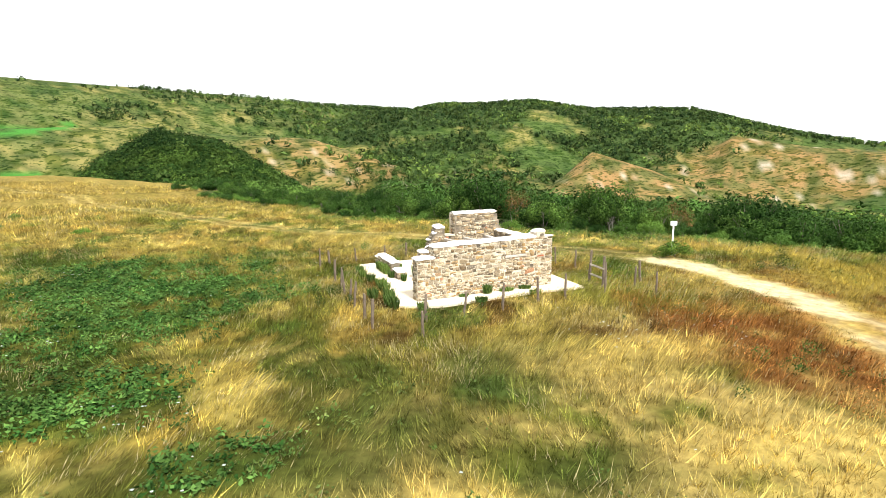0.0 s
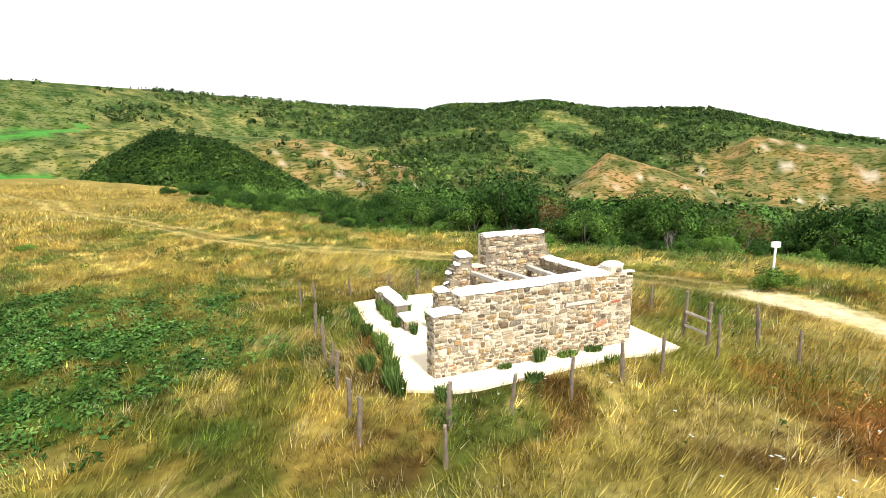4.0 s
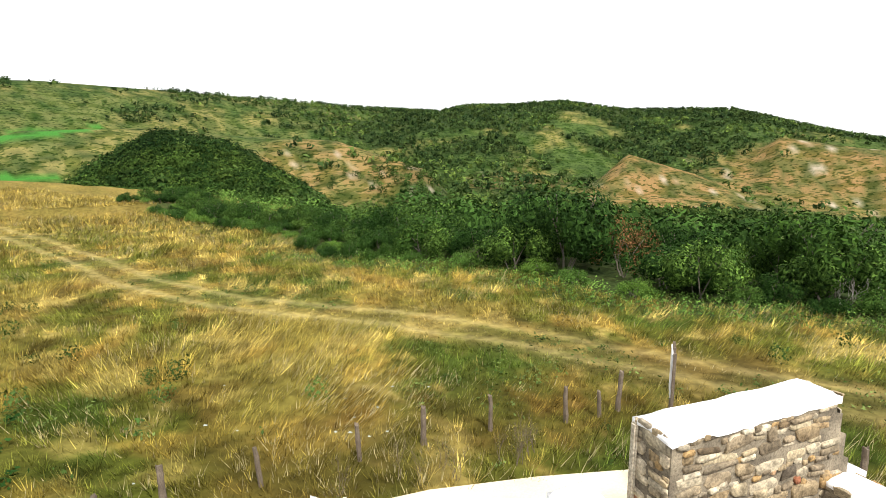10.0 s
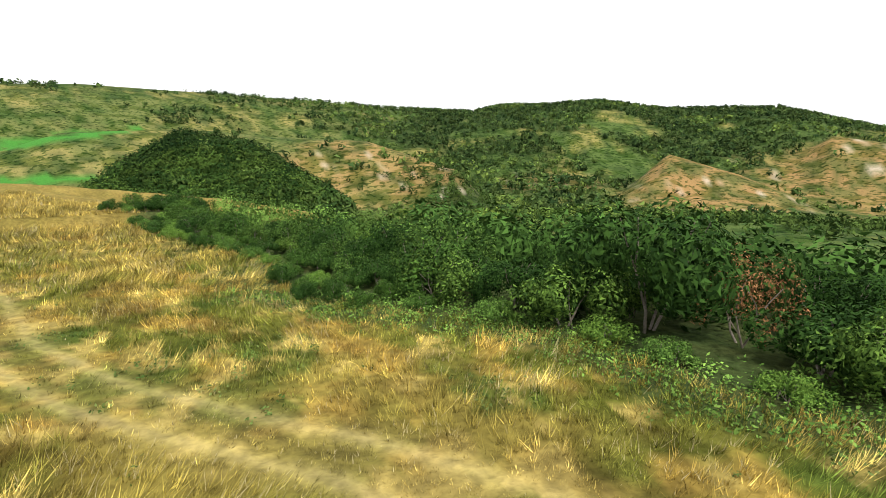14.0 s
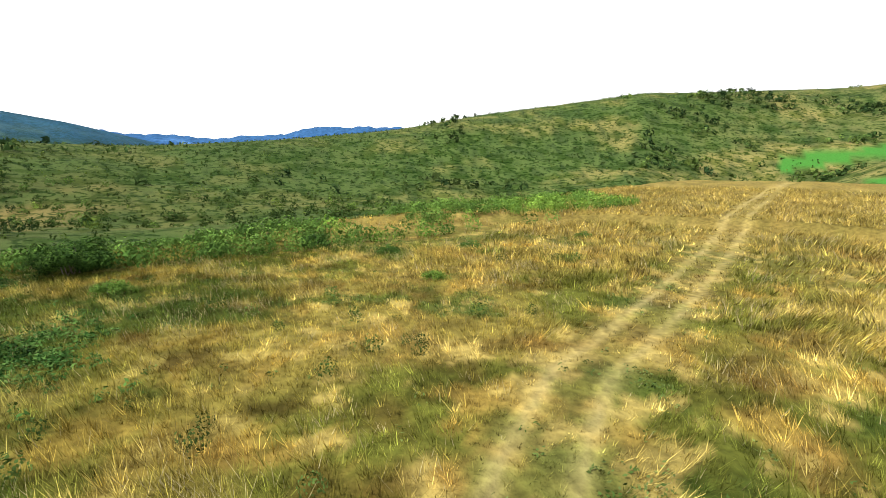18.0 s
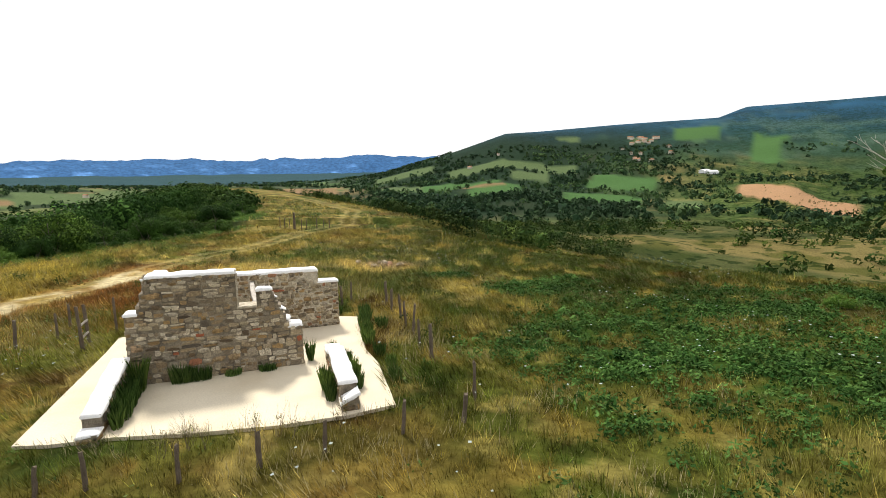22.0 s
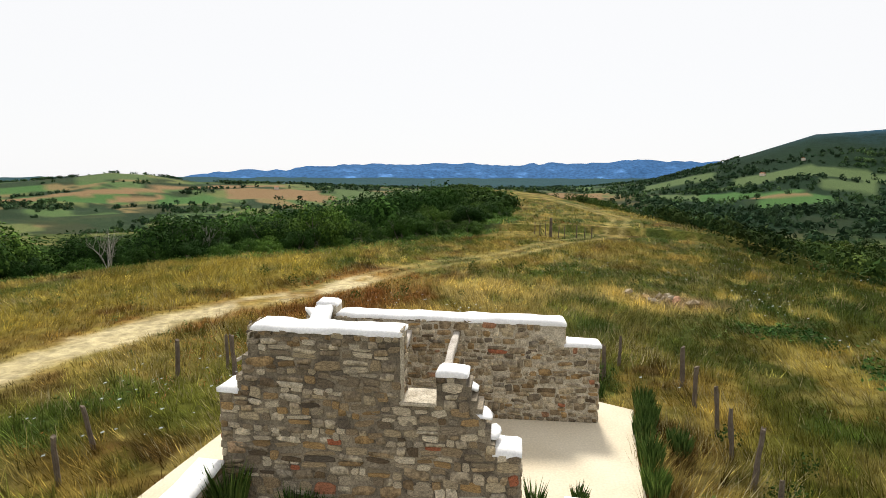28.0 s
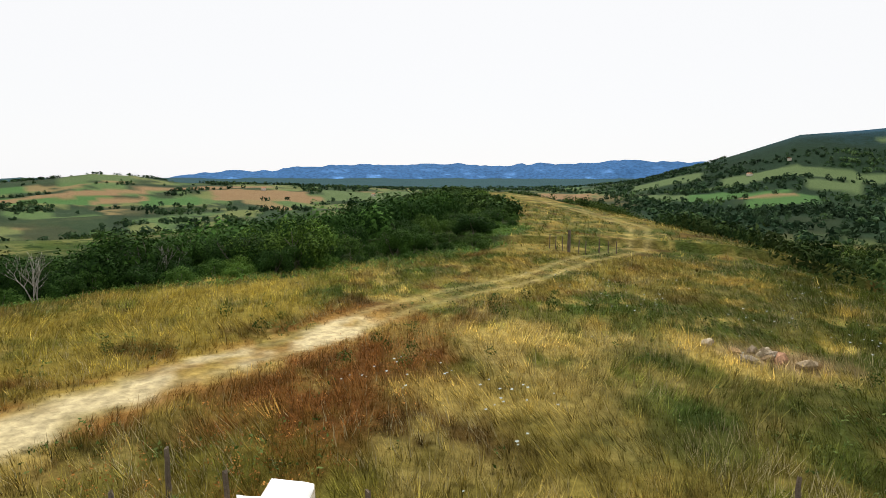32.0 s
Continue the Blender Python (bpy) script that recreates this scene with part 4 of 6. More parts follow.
lay_stones((0, 0, 0), X, NY, 7.56, top_of(FRONT), 0.0, front_wall, 300, 11)
lay_stones((7.14, 0.55, 0), NX, Y, 7.14, lambda a: top_of(FRONT)(7.14 - a), 0.0, front_wall, 0, 12, 0.9)
lay_stones((0, 0.55, 0), NY, NX, 0.55, lambda a: 1.97, 0.0, front_wall, 0, 13)
lay_stones((0.85, 0.55, 1.97), NY, NX, 0.55, lambda a: 0.5, 0.0, front_wall, 0, 25)
lay_stones((7.56, 0, 0), (-0.6, 0.8, 0), (0.8, 0.6, 0), 0.69, lambda a: 2.5, 0.0, front_wall, 0, 14)
B0, B1 = BACK[0][0], BACK[-1][1]
lay_stones((B1, 4.75, 0), NX, Y, B1 - B0, lambda a: top_of(BACK)(B1 - a), 0.0, back_wall, 300, 15)
lay_stones((B0, 4.2, 0), X, NY, B1 - B0, lambda a: top_of(BACK)(B0 + a), 0.0, back_wall, 0, 16)
lay_stones((3.4, 4.02, 0), X, NY, 3.7, lambda a: 1.98, 0.0, back_wall, 0, 26)
lay_stones((B0, 4.75, 0), NY, NX, 0.55, lambda a: 1.42, 0.0, back_wall, 0, 17)
lay_stones((4.0, 4.75, 2.2), NY, NX, 0.55, lambda a: 1.3, 0.0, back_wall, 0, 18)
lay_stones((6.7, 4.2, 2.3), Y, X, 0.55, lambda a: 1.2, 0.0, back_wall, 0, 19)
lay_stones((7.3, 4.2, 0), Y, X, 0.55, lambda a: 2.3, 0.0, back_wall, 0, 24)
lay_stones((6.66, 4.25, 0), NY, NX, 3.7, lambda a: 2.42, 0.0, side_wall, 160, 20)
lay_stones((7.14, 0.55, 0), Y, X, 3.65, lambda a: 2.42, 0.0, side_wall, 140, 21)
for wall, u0, u1, steps, seed in ((east_low, 6.95, 7.4, EAST, 30), (west_low, 0.5, 0.98, WEST, 40)):
    a0, a1 = steps[0][0], steps[-1][1]
    lay_stones((u1, a0, 0), Y, X, a1 - a0, lambda a: top_of(steps)(a0 + a), 0.0, wall, 90, seed)
    lay_stones((u0, a1, 0), NY, NX, a1 - a0, lambda a: top_of(steps)(a1 - a), 0.0, wall, 90, seed + 1)
    lay_stones((u1, a1, 0), NX, Y, u1 - u0, lambda a: steps[-1][2], 0.0, wall, 0, seed + 2)
    lay_stones((u0, a0, 0), X, NY, u1 - u0, lambda a: steps[0][2], 0.0, wall, 0, seed + 3)

bm = bmesh.new()
box_into(bm, 3.94, 4.0, 4.68, 4.775, 2.28, 3.42, bevel=0.02)
part("jamb", bm, M_MORTAR_PALE, back_wall, "pale plastered jamb of the broken window")

# a long timber lintel built into the front face
bm = bmesh.new()
box_into(bm, 4.7, 5.95, -0.055, 0.05, 1.62, 1.74, bevel=0.02)
part("lintel", bm, M_WOOD, front_wall, "weathered grey timber lintel")
bm = bmesh.new()
box_into(bm, 3.38, 4.02, 4.14, 4.8, 2.2, 2.27, bevel=0.02)
part("sill", bm, M_MORTAR_PALE, back_wall, "flat pale stone sill")


def beam(u, za, zb, wide, tall, lab):
    ob = new("roof_beam")
    bm = bmesh.new()
    n = 10
    rows = []
    for k in range(n + 1):
        v = 0.44 + (4.26 - 0.44) * k / n
        z = za + (zb - za) * k / n
        w = wide * (0.5 + 0.06 * math.sin(k * 1.7 + u))
        h = tall * (0.5 + 0.05 * math.cos(k * 2.1 + u))
        o = 0.015 * math.sin(k * 0.9 + u * 3)
        c = 0.02
        rows.append([bm.verts.new((u + o + a, v, z + b)) for a, b in ((-w + c, -h), (w - c, -h), (w, -h + c), (w, h - c), (w - c, h), (-w + c, h), (-w, h - c), (-w, -h + c))])
    for a, b in zip(rows, rows[1:]):
        for k in range(8):
            bm.faces.new((a[k], a[(k + 1) % 8], b[(k + 1) % 8], b[k]))
    bm.faces.new(rows[0][::-1])
    bm.faces.new(rows[-1])
    bmesh.ops.recalc_face_normals(bm, faces=bm.faces)
    me = bpy.data.meshes.new("roof_beam")
    bm.to_mesh(me)
    bm.free()
    me.materials.append(M_WOOD)
    ob.data = None
    scene.collection.objects.unlink(ob)
    bpy.data.objects.remove(ob)
    ob = new("roof_beam", me)
    ob.matrix_world = HOUSE
    return tagged(ob, lab, "beam", "beams across the ruin")


beam(3.52, 2.16, 2.02, 0.17, 0.16, "weathered grey timber beam resting across the ruin's walls")
beam(4.69, 2.16, 2.02, 0.17, 0.16, "weathered grey timber beam resting across the ruin's walls")
beam(6.0, 2.02, 2.05, 0.2, 0.18, "dark split timber beam slumped beside the ruin's side wall")

SLAB = [(-1.08, -0.3), (0.2, -1.0), (0.9, -1.12), (3.9, -1.0), (6.3, -0.98), (8.0, -1.3), (8.72, -1.2), (8.85, 0.8), (9.2, 4.0), (9.6, 7.85), (8.76, 8.12), (7.35, 8.32), (5.5, 8.86), (3.35, 9.32), (1.5, 9.45), (0.06, 9.32), (-0.1, 8.0), (-0.35, 5.8), (-0.28, 4.3), (-0.6, 2.0)]
bm = bmesh.new()
low = [bm.verts.new((u, v, -0.3)) for u, v in SLAB]
high = [bm.verts.new((u, v, 0.0)) for u, v in SLAB]
bm.faces.new(high)
for k in range(len(SLAB)):
    bm.faces.new((low[k], low[k - 1], high[k - 1], high[k]))
bmesh.ops.recalc_face_normals(bm, faces=bm.faces)
slab = part("pavement", bm, M_SLAB)
slab.matrix_world = HOUSE
tagged(slab, "pale concrete slab laid round the ruin, sunlit", "pavement", kind="structure")


def in_slab(x, y, grow=0.0):
    u, v = house_uv(x, y)
    inside = np.zeros(np.shape(u), bool)
    n = len(SLAB)
    for k in range(n):
        (a, b), (c, d) = SLAB[k], SLAB[(k + 1) % n]
        a, b, c, d = (4.2 + (a - 4.2) * (1 + grow), 4 + (b - 4) * (1 + grow), 4.2 + (c - 4.2) * (1 + grow), 4 + (d - 4) * (1 + grow))
        inside ^= ((b > v) != (d > v)) & (u < (c - a) * (v - b) / (d - b + 1e-9) + a)
    return inside


# ---- fence, gate, boards, posts ----
def to_world(u, v):
    p = HOUSE @ Vector((u, v, 0))
    return p.x, p.y


def rough_post(name, x, y, tall, r, lean, turn, mat, seed, sides=7):
    g = random.Random(seed)
    bm = bmesh.new()
    rows = []
    for k in range(6):
        f = k / 5
        z = -0.25 + (tall + 0.25) * f
        rr = r * (1 - 0.2 * f) * g.uniform(0.9, 1.1)
        ox, oy = g.uniform(-0.012, 0.012), g.uniform(-0.012, 0.012)
        rows.append([bm.verts.new((ox + rr * math.cos(a * 2 * math.pi / sides) * g.uniform(0.85, 1.15), oy + rr * math.sin(a * 2 * math.pi / sides) * g.uniform(0.85, 1.15),
                                   z + (g.uniform(-0.04, 0.04) if k == 5 else 0))) for a in range(sides)])
    for a, b in zip(rows, rows[1:]):
        for k in range(sides):
            bm.faces.new((a[k], a[(k + 1) % sides], b[(k + 1) % sides], b[k]))
    bm.faces.new(rows[-1])
    ob = part(name, bm, mat)
    ob.matrix_world = pose(x, y, ground_z(x, y), lean * math.cos(turn), lean * math.sin(turn), 0)
    return ob


FENCE = [(-0.74, -2.6, 1.15), (1.0, -2.65, 1.1), (2.95, -2.65, 1.2), (5.05, -2.35, 1.2), (6.5, -2.5, 1.25), (9.0, -2.45, 1.55), (12.3, -1.5, 1.15),
         (11.57, 2.9, 1.1), (11.2, 4.3, 1.1), (11.0, 6.0, 1.0), (11.1, -2.3, 1.1), (11.0, -3.8, 1.1),
         (-2.85, -1.0, 1.1), (-2.8, 0.7, 1.25), (-2.6, 3.0, 1.3), (-2.35, 5.9, 1.25), (-2.25, 9.8, 1.2), (-1.55, -4.1, 1.0), (-3.0, -2.4, 1.2),
         (-2.4, 4.4, 1.1), (-2.7, 1.8, 1.15), (9.05, 10.6, 1.05), (7.45, 10.6, 0.9), (5.6, 11.05, 0.9), (3.9, 11.1, 0.9), (2.38, 11.03, 0.85), (0.33, 10.9, 0.9), (-1.4, 10.9, 0.85), (8.4, 10.5, 0.7)]
for k, (u, v, tall) in enumerate(FENCE):
    x, y = to_world(u, v)
    tagged(rough_post("fence_post", x, y, tall, 0.06 if k % 3 else 0.075, (k * 37 % 13) - 5, k * 1.3, M_POST, k),
           "rough weathered chestnut stake standing in dry grass", "fence post", "stakes round the ruin")

gate = new("field_gate")
gx0, gy0 = to_world(9.8, -0.35)
gx1, gy1 = to_world(9.8, -1.4)
gate.location = (gx0, gy0, ground_z(gx0, gy0))
tagged(gate, "low broken wooden gate between two grey posts", "gate")
for name, x, y, tall in (("gate_post", gx0, gy0, 1.75), ("gate_post", gx1, gy1, 1.6)):
    p = rough_post(name, x, y, tall, 0.08, 3, x, M_POST, int(x * 10))
    p.parent, p.matrix_parent_inverse = gate, Matrix.Translation(gate.location).inverted()
for z in (0.5, 1.0):
    bm = bmesh.new()
    L = math.hypot(gx1 - gx0, gy1 - gy0)
    box_into(bm, 0, L, -0.02, 0.02, z - 0.05, z + 0.05, bevel=0.01)
    p = part("rail", bm, M_WOOD, gate)
    p.rotation_euler = (0, radians(3), math.atan2(gy1 - gy0, gx1 - gx0))

board = new("notice_board")
bx0, by0 = to_world(10.0, 9.85)
bx1, by1 = to_world(9.45, 9.3)
board.matrix_world = pose(bx0, by0, ground_z(bx0, by0), 0, 0, math.degrees(math.atan2(by1 - by0, bx1 - bx0)))
BL = math.hypot(bx1 - bx0, by1 - by0)
board.scale = (1, 1, 0.93)
tagged(board, "faded blank white notice board of two panels on wooden legs", "notice board")
for a in (-0.04, BL / 2, BL + 0.04):
    bm = bmesh.new()
    box_into(bm, a - 0.035, a + 0.035, 0.0, 0.07, -0.3, 2.12, bevel=0.008)
    part("leg", bm, M_POST, board)
for a in (0.02, BL / 2 + 0.05):
    bm = bmesh.new()
    box_into(bm, a, a + BL / 2 - 0.07, -0.03, -0.002, 0.9, 2.08, bevel=0.006)
    part("panel", bm, M_WHITE, board, "faded white panel")

sign = new("marker_post")
sign.location = (16.2, 36.8, -0.2)
tagged(sign, "white pipe marker post with a small box on top", "marker post")
bm = bmesh.new()
bmesh.ops.create_cone(bm, cap_ends=True, segments=14, radius1=0.055, radius2=0.055, depth=2.4, matrix=pose(0, 0, 0.95))
part("pipe", bm, M_WHITE, sign, smooth=False)
bm = bmesh.new()
box_into(bm, -0.2, 0.2, -0.1, 0.1, 2.1, 2.38, bevel=0.02)
part("box", bm, M_WHITE, sign)

GATE_POSTS = [(12.5, -14.4, 2, 0.16), (13.2, -14.8, 1.3, 0.05), (13.9, -15.1, 1.2, 0.05), (14.6, -15.5, 1.3, 0.05), (11.5, -13.8, 1.2, 0.05), (10.8, -13.4, 1.2, 0.05), (9.9, -14.8, 1.3, 0.06), (9.2, -15.2, 1.1, 0.05), (8.5, -15.4, 1.1, 0.05)]
for k, (x, y, tall, r) in enumerate(GATE_POSTS):
    tagged(rough_post("thick_post" if k == 0 else "fence_post", x, y, tall, r, (k * 5 % 7) - 3, k, M_POST, 70 + k),
           "thick dark wooden gatepost beside the track" if k == 0 else "thin weathered stake along the track", "fence post", "stakes along the track")

for k in range(14):
    g = random.Random(400 + k)
    bm = bmesh.new()
    bmesh.ops.create_icosphere(bm, subdivisions=1, radius=1)
    for v in bm.verts:
        v.co *= g.uniform(0.75, 1.2)
    ob = part("rubble_stone", bm, M_STONE)
    x, y = -1.2 + g.gauss(0, 1.0), 10.3 + g.gauss(0, 0.5)
    q = g.uniform(0.12, 0.32)
    ob.matrix_world = pose(x, y, ground_z(x, y) + q * 0.3, g.uniform(0, 40), g.uniform(0, 40), g.uniform(0, 360)) @ Matrix.Diagonal((q * 1.4, q, q * 0.7, 1))
    tagged(ob, "loose pale field stone lying in the grass", "stone", "rubble heap in the meadow")


# ---- vegetation ----
def leaves_mesh(name, centres, normals, size, colours, mat, seed, slim=0.55, corners=4):
    """Diamond-shaped leaves, or three-cornered clumps, at the given places."""
    g = np.random.default_rng(seed)
    n = len(centres)
    a = np.cross(normals, g.normal(size=(n, 3)))
    a /= np.linalg.norm(a, axis=1)[:, None] + 1e-9
    b = np.cross(normals, a)
    s = (size * g.uniform(0.6, 1.3, n))[:, None]
    fold = normals * s * 0.15
    v = np.stack([centres + a * s, centres + b * s * slim - fold, centres - a * s, centres - b * s * slim - fold], 1).reshape(-1, 3)
    if corners == 3:
        v = v.reshape(n, 4, 3)[:, :3].reshape(-1, 3)
    return mesh_of(name, v, np.arange(corners * n).reshape(n, corners), mat, np.repeat(colours, corners, 0))


def crown_points(g, n, radii, lumps=9):
    """Points and outward directions in a lumpy crown, centred above the origin."""
    c = g.normal(size=(lumps, 3))
    c /= np.linalg.norm(c, axis=1)[:, None]
    c *= g.uniform(0.4, 0.85, lumps)[:, None]
    c[:, 2] = np.abs(c[:, 2]) * 0.9 - 0.15
    r = g.uniform(0.2, 0.4, lumps)
    k = g.integers(lumps, size=n)
    d = g.normal(size=(n, 3))
    d /= np.linalg.norm(d, axis=1)[:, None]
    p = c[k] + d * (r[k] * g.uniform(0.55, 1.05, n) ** 0.5)[:, None]
    nrm = d + g.normal(size=(n, 3)) * 0.28 + np.array([0, 0, 0.15])
    nrm /= np.linalg.norm(nrm, axis=1)[:, None]
    return p * np.array(radii), nrm


def green(g, n, dark, light):
    t = g.random(n)[:, None] ** 1.4 * 1.25
    return np.array(dark) * (1 - t) + np.array(light) * t


def limb_into(bm, p, q, r0, r1, sides=6):
    p, q = Vector(p), Vector(q)
    m = (q - p).to_track_quat("Z", "Y").to_matrix()
    rows = []
    for c, r in ((p, r0), (q, r1)):
        rows.append([bm.verts.new(c + m @ Vector((r * math.cos(a * 2 * math.pi / sides), r * math.sin(a * 2 * math.pi / sides), 0))) for a in range(sides)])
    for k in range(sides):
        bm.faces.new((rows[0][k], rows[0][(k + 1) % sides], rows[1][(k + 1) % sides], rows[1][k]))
    bm.faces.new(rows[1])


def branching(bm, g, base, way, length, r, depth, spread=0.55):
    base, way = Vector(base), Vector(way).normalized()
    mid = base + way * length * 0.5 + Vector((g.uniform(-1, 1), g.uniform(-1, 1), g.uniform(-0.3, 0.5))) * length * 0.09
    tip = base + way * length
    limb_into(bm, base, mid, r, r * 0.8, 6 if r > 0.03 else 4)
    limb_into(bm, mid, tip, r * 0.8, r * 0.5, 6 if r > 0.03 else 4)
    if depth:
        for k in range(g.choice((2, 3))):
            w = way + Vector((g.uniform(-1, 1), g.uniform(-1, 1), g.uniform(-0.2, 0.7))) * spread
            branching(bm, g, mid if k == 2 else tip, w, length * g.uniform(0.55, 0.8), r * 0.55, depth - 1, spread)


def shrub_proto(k, radii, n, dark, light, leaf):
    g = np.random.default_rng(700 + k)
    root = new("shrub")
    bm = bmesh.new()
    gg = random.Random(k)
    for j in range(3):
        branching(bm, gg, (gg.uniform(-0.2, 0.2), gg.uniform(-0.2, 0.2), -0.3), (gg.uniform(-0.6, 0.6), gg.uniform(-0.6, 0.6), 1), radii[2] * 0.6, 0.045, 1)
    part("stem", bm, M_BARK, root)
    p, nrm = crown_points(g, n, radii, 14)
    p[:, 2] += radii[2] * 0.42
    ob = leaves_mesh("foliage", p, nrm, leaf * 1.2, green(g, n, dark, light), M_LEAF, k, 0.75, 3)
    ob.parent = root
    return root


G_DARK, G_MID, G_LIGHT, G_YEL = (0.019, 0.047, 0.011), (0.06, 0.13, 0.026), (0.14, 0.25, 0.048), (0.18, 0.26, 0.045)
PROTO_SHRUBS = [shrub_proto(0, (1.9, 1.9, 1.9), 3900, G_DARK, G_MID, 0.076), shrub_proto(1, (2.3, 2.1, 2.3), 4500, G_DARK, G_LIGHT, 0.08),
                shrub_proto(2, (1.6, 1.7, 1.4), 3100, G_MID, G_LIGHT, 0.07), shrub_proto(3, (2.6, 2.5, 2.9), 5200, G_DARK, G_MID, 0.086),
                shrub_proto(4, (2.2, 2.2, 2.4), 4500, G_DARK, G_LIGHT, 0.08), shrub_proto(5, (2.0, 2.0, 2.6), 1700, (0.12, 0.06, 0.03), (0.27, 0.14, 0.075), 0.05)]
SHRUB_LABELS = ["dense dark green hawthorn shrub at the scrub's edge", "round mid-green leafy shrub in the thicket", "low bright green bramble bush at the meadow's edge",
                "tall dark green oak scrub in the thicket", "yellow-green broadleaf bush standing before the thicket", "half-dead rust-brown shrub among green scrub"]
for ob, lab in zip(PROTO_SHRUBS, SHRUB_LABELS):
    tagged(ob, lab, "shrub", "shrubs of the thicket")

spots, g = [], np.random.default_rng(77)
tries = np.stack([g.uniform(-75, 75, 16000), g.uniform(-45, 125, 16000)], 1)
depth_at = thicket_depth(tries[:, 0], tries[:, 1])
t_az = plan_az(tries[:, 0], tries[:, 1])
t_r = np.hypot(tries[:, 0] - EYE[0], tries[:, 1] - EYE[1])
keep = (depth_at > -0.1) & (depth_at < 36) & ~((t_az > 4) & (t_az < 70) & (t_r > 68)) & (g.random(len(tries)) < np.where(depth_at < 8, 1, 0.6))
tries, depth_at = tries[keep], depth_at[keep]
for (x, y), t in zip(tries, depth_at):
    gap = (1.1 if t < 6 else 1.5) if x < -5 else (1.6 if t < 6 else 2.2)
    if all((x - a) ** 2 + (y - b) ** 2 > gap * gap for a, b, _ in spots):
        spots.append((x, y, t))
spots.sort(key=lambda s: s[2])
used = [False] * len(PROTO_SHRUBS)
singles = spots[:290]
for k, (x, y, t) in enumerate(singles):
    j = (2 if g.random() < 0.6 else 0) if t < 2.5 else int(g.choice([0, 1, 3, 4, 2], p=[0.3, 0.27, 0.25, 0.08, 0.1]))
    if t > 5 and math.hypot(x - 9, y - 55) < 2.6 or t > 5 and math.hypot(x - 22, y - 52) < 3:
        j = 5
    q = g.uniform(0.5, 0.75) if t < 2.5 else g.uniform(0.8, 1.15)
    q *= (0.85 if t < 2.5 else 0.72) if x < -5 else (0.75 if y < 0 else (1.35 if y < 30 else 1))
    if t > 3 and x > -6 and y > 4 and g.random() < 0.3:
        q *= 1.4
    m = pose(x, y, ground_z(x, y), 0, 0, g.uniform(0, 360))
    if used[j]:
        ob = copy_thing(PROTO_SHRUBS[j], m)
    else:
        ob, used[j] = PROTO_SHRUBS[j], True
        ob.matrix_world = m
    ob.scale = (q, q, q * g.uniform(0.85, 1.15))
for j, ob in enumerate(PROTO_SHRUBS):
    if not used[j]:
        ob.matrix_world = pose(20 + 3 * j, 54, ground_z(20 + 3 * j, 54))


def crowns(name, xs, ys, radius, per, leaf, dark, light, seed, lab, cat, mat, corners=3):
    """Many tree crowns as one mesh of leaf clumps."""
    g = np.random.default_rng(seed)
    n = len(xs)
    zs = height(np.asarray(xs), np.asarray(ys))
    rr = radius * g.uniform(0.7, 1.3, n)
    d = g.normal(size=(n, per, 3))
    d /= np.linalg.norm(d, axis=2)[:, :, None]
    d[:, :, 2] = d[:, :, 2] * 0.9
    lump = 1 + 0.4 * np.sin(d[:, :, 0] * 7 + np.arange(n)[:, None]) * np.cos(d[:, :, 1] * 6 + 2 * np.arange(n)[:, None]) * np.cos(d[:, :, 2] * 5 + np.arange(n)[:, None])
    p = d * (rr[:, None] * lump * g.uniform(0.75, 1.05, (n, per)))[:, :, None]
    p[:, :, 2] += rr[:, None] * 0.75
    p += np.stack([xs, ys, zs], 1)[:, None]
    nrm = d + g.normal(size=d.shape) * 0.2
    nrm /= np.linalg.norm(nrm, axis=2)[:, :, None]
    patch = fbm(np.asarray(xs), np.asarray(ys), radius * 22, seed + 3, 3)
    tone = green(g, n, dark, light) * (0.5 + 0.9 * patch)[:, None] * g.uniform(0.65, 1.35, (n, 1)) * np.where(ramp(patch, 0.55, 0.7)[:, None] > g.random((n, 1)), np.array([1.45, 1.35, 1.1]) if corners == 3 else 1.15, 1.0)
    col = np.repeat(tone, per, 0) * g.uniform(0.7, 1.3, (n * per, 1))
    size = np.repeat(rr, per) * leaf
    ob = leaves_mesh(name, p.reshape(-1, 3), nrm.reshape(-1, 3), size * (1.25 if corners == 3 else 1), col, mat, seed, 0.9, corners)
    return tagged(ob, lab, cat, kind="stuff")


rest = np.array(spots[290:])
west = rest[rest[:, 0] < -5]
rest = rest[rest[:, 0] >= -5]
crowns("scrub_woods", west[:, 0], west[:, 1], 1.4, 260, 0.085, (0.032, 0.075, 0.016), G_LIGHT, 32, "low green scrub spreading over the slope's upper edge", "woods", M_WOODS)
if len(rest):
    crowns("scrub_woods", rest[:, 0], rest[:, 1], 2.3, 400, 0.08, G_DARK, G_MID, 31, "deep green scrub woods falling away down the slope", "woods", M_WOODS)

# woods on the hills: denser on the north-east slopes, in gullies and on the wooded hump
g = np.random.default_rng(88)
n = 88000
az = np.concatenate([g.uniform(-65, 150, n - 4000), g.uniform(15, 40, 4000)])
r = np.concatenate([90 + 1350 * g.random(n - 4000) ** 0.75, g.uniform(140, 240, 4000)])
x, y = EYE[0] - r * np.sin(np.radians(true_az(az))), EYE[1] + r * np.cos(np.radians(true_az(az)))
cover = woods_cover(x, y, az % 360, r)
d, top, wide = ridge_at(x, y)
deep = thicket_depth(x, y)
off_spur = ~((az > 6) & (az < 52) & (r > 78) & (r < 142))
keep = (g.random(n) < cover * 0.75) & (np.abs(d) > 48) & ((deep > 30) | (deep < -60)) & off_spur
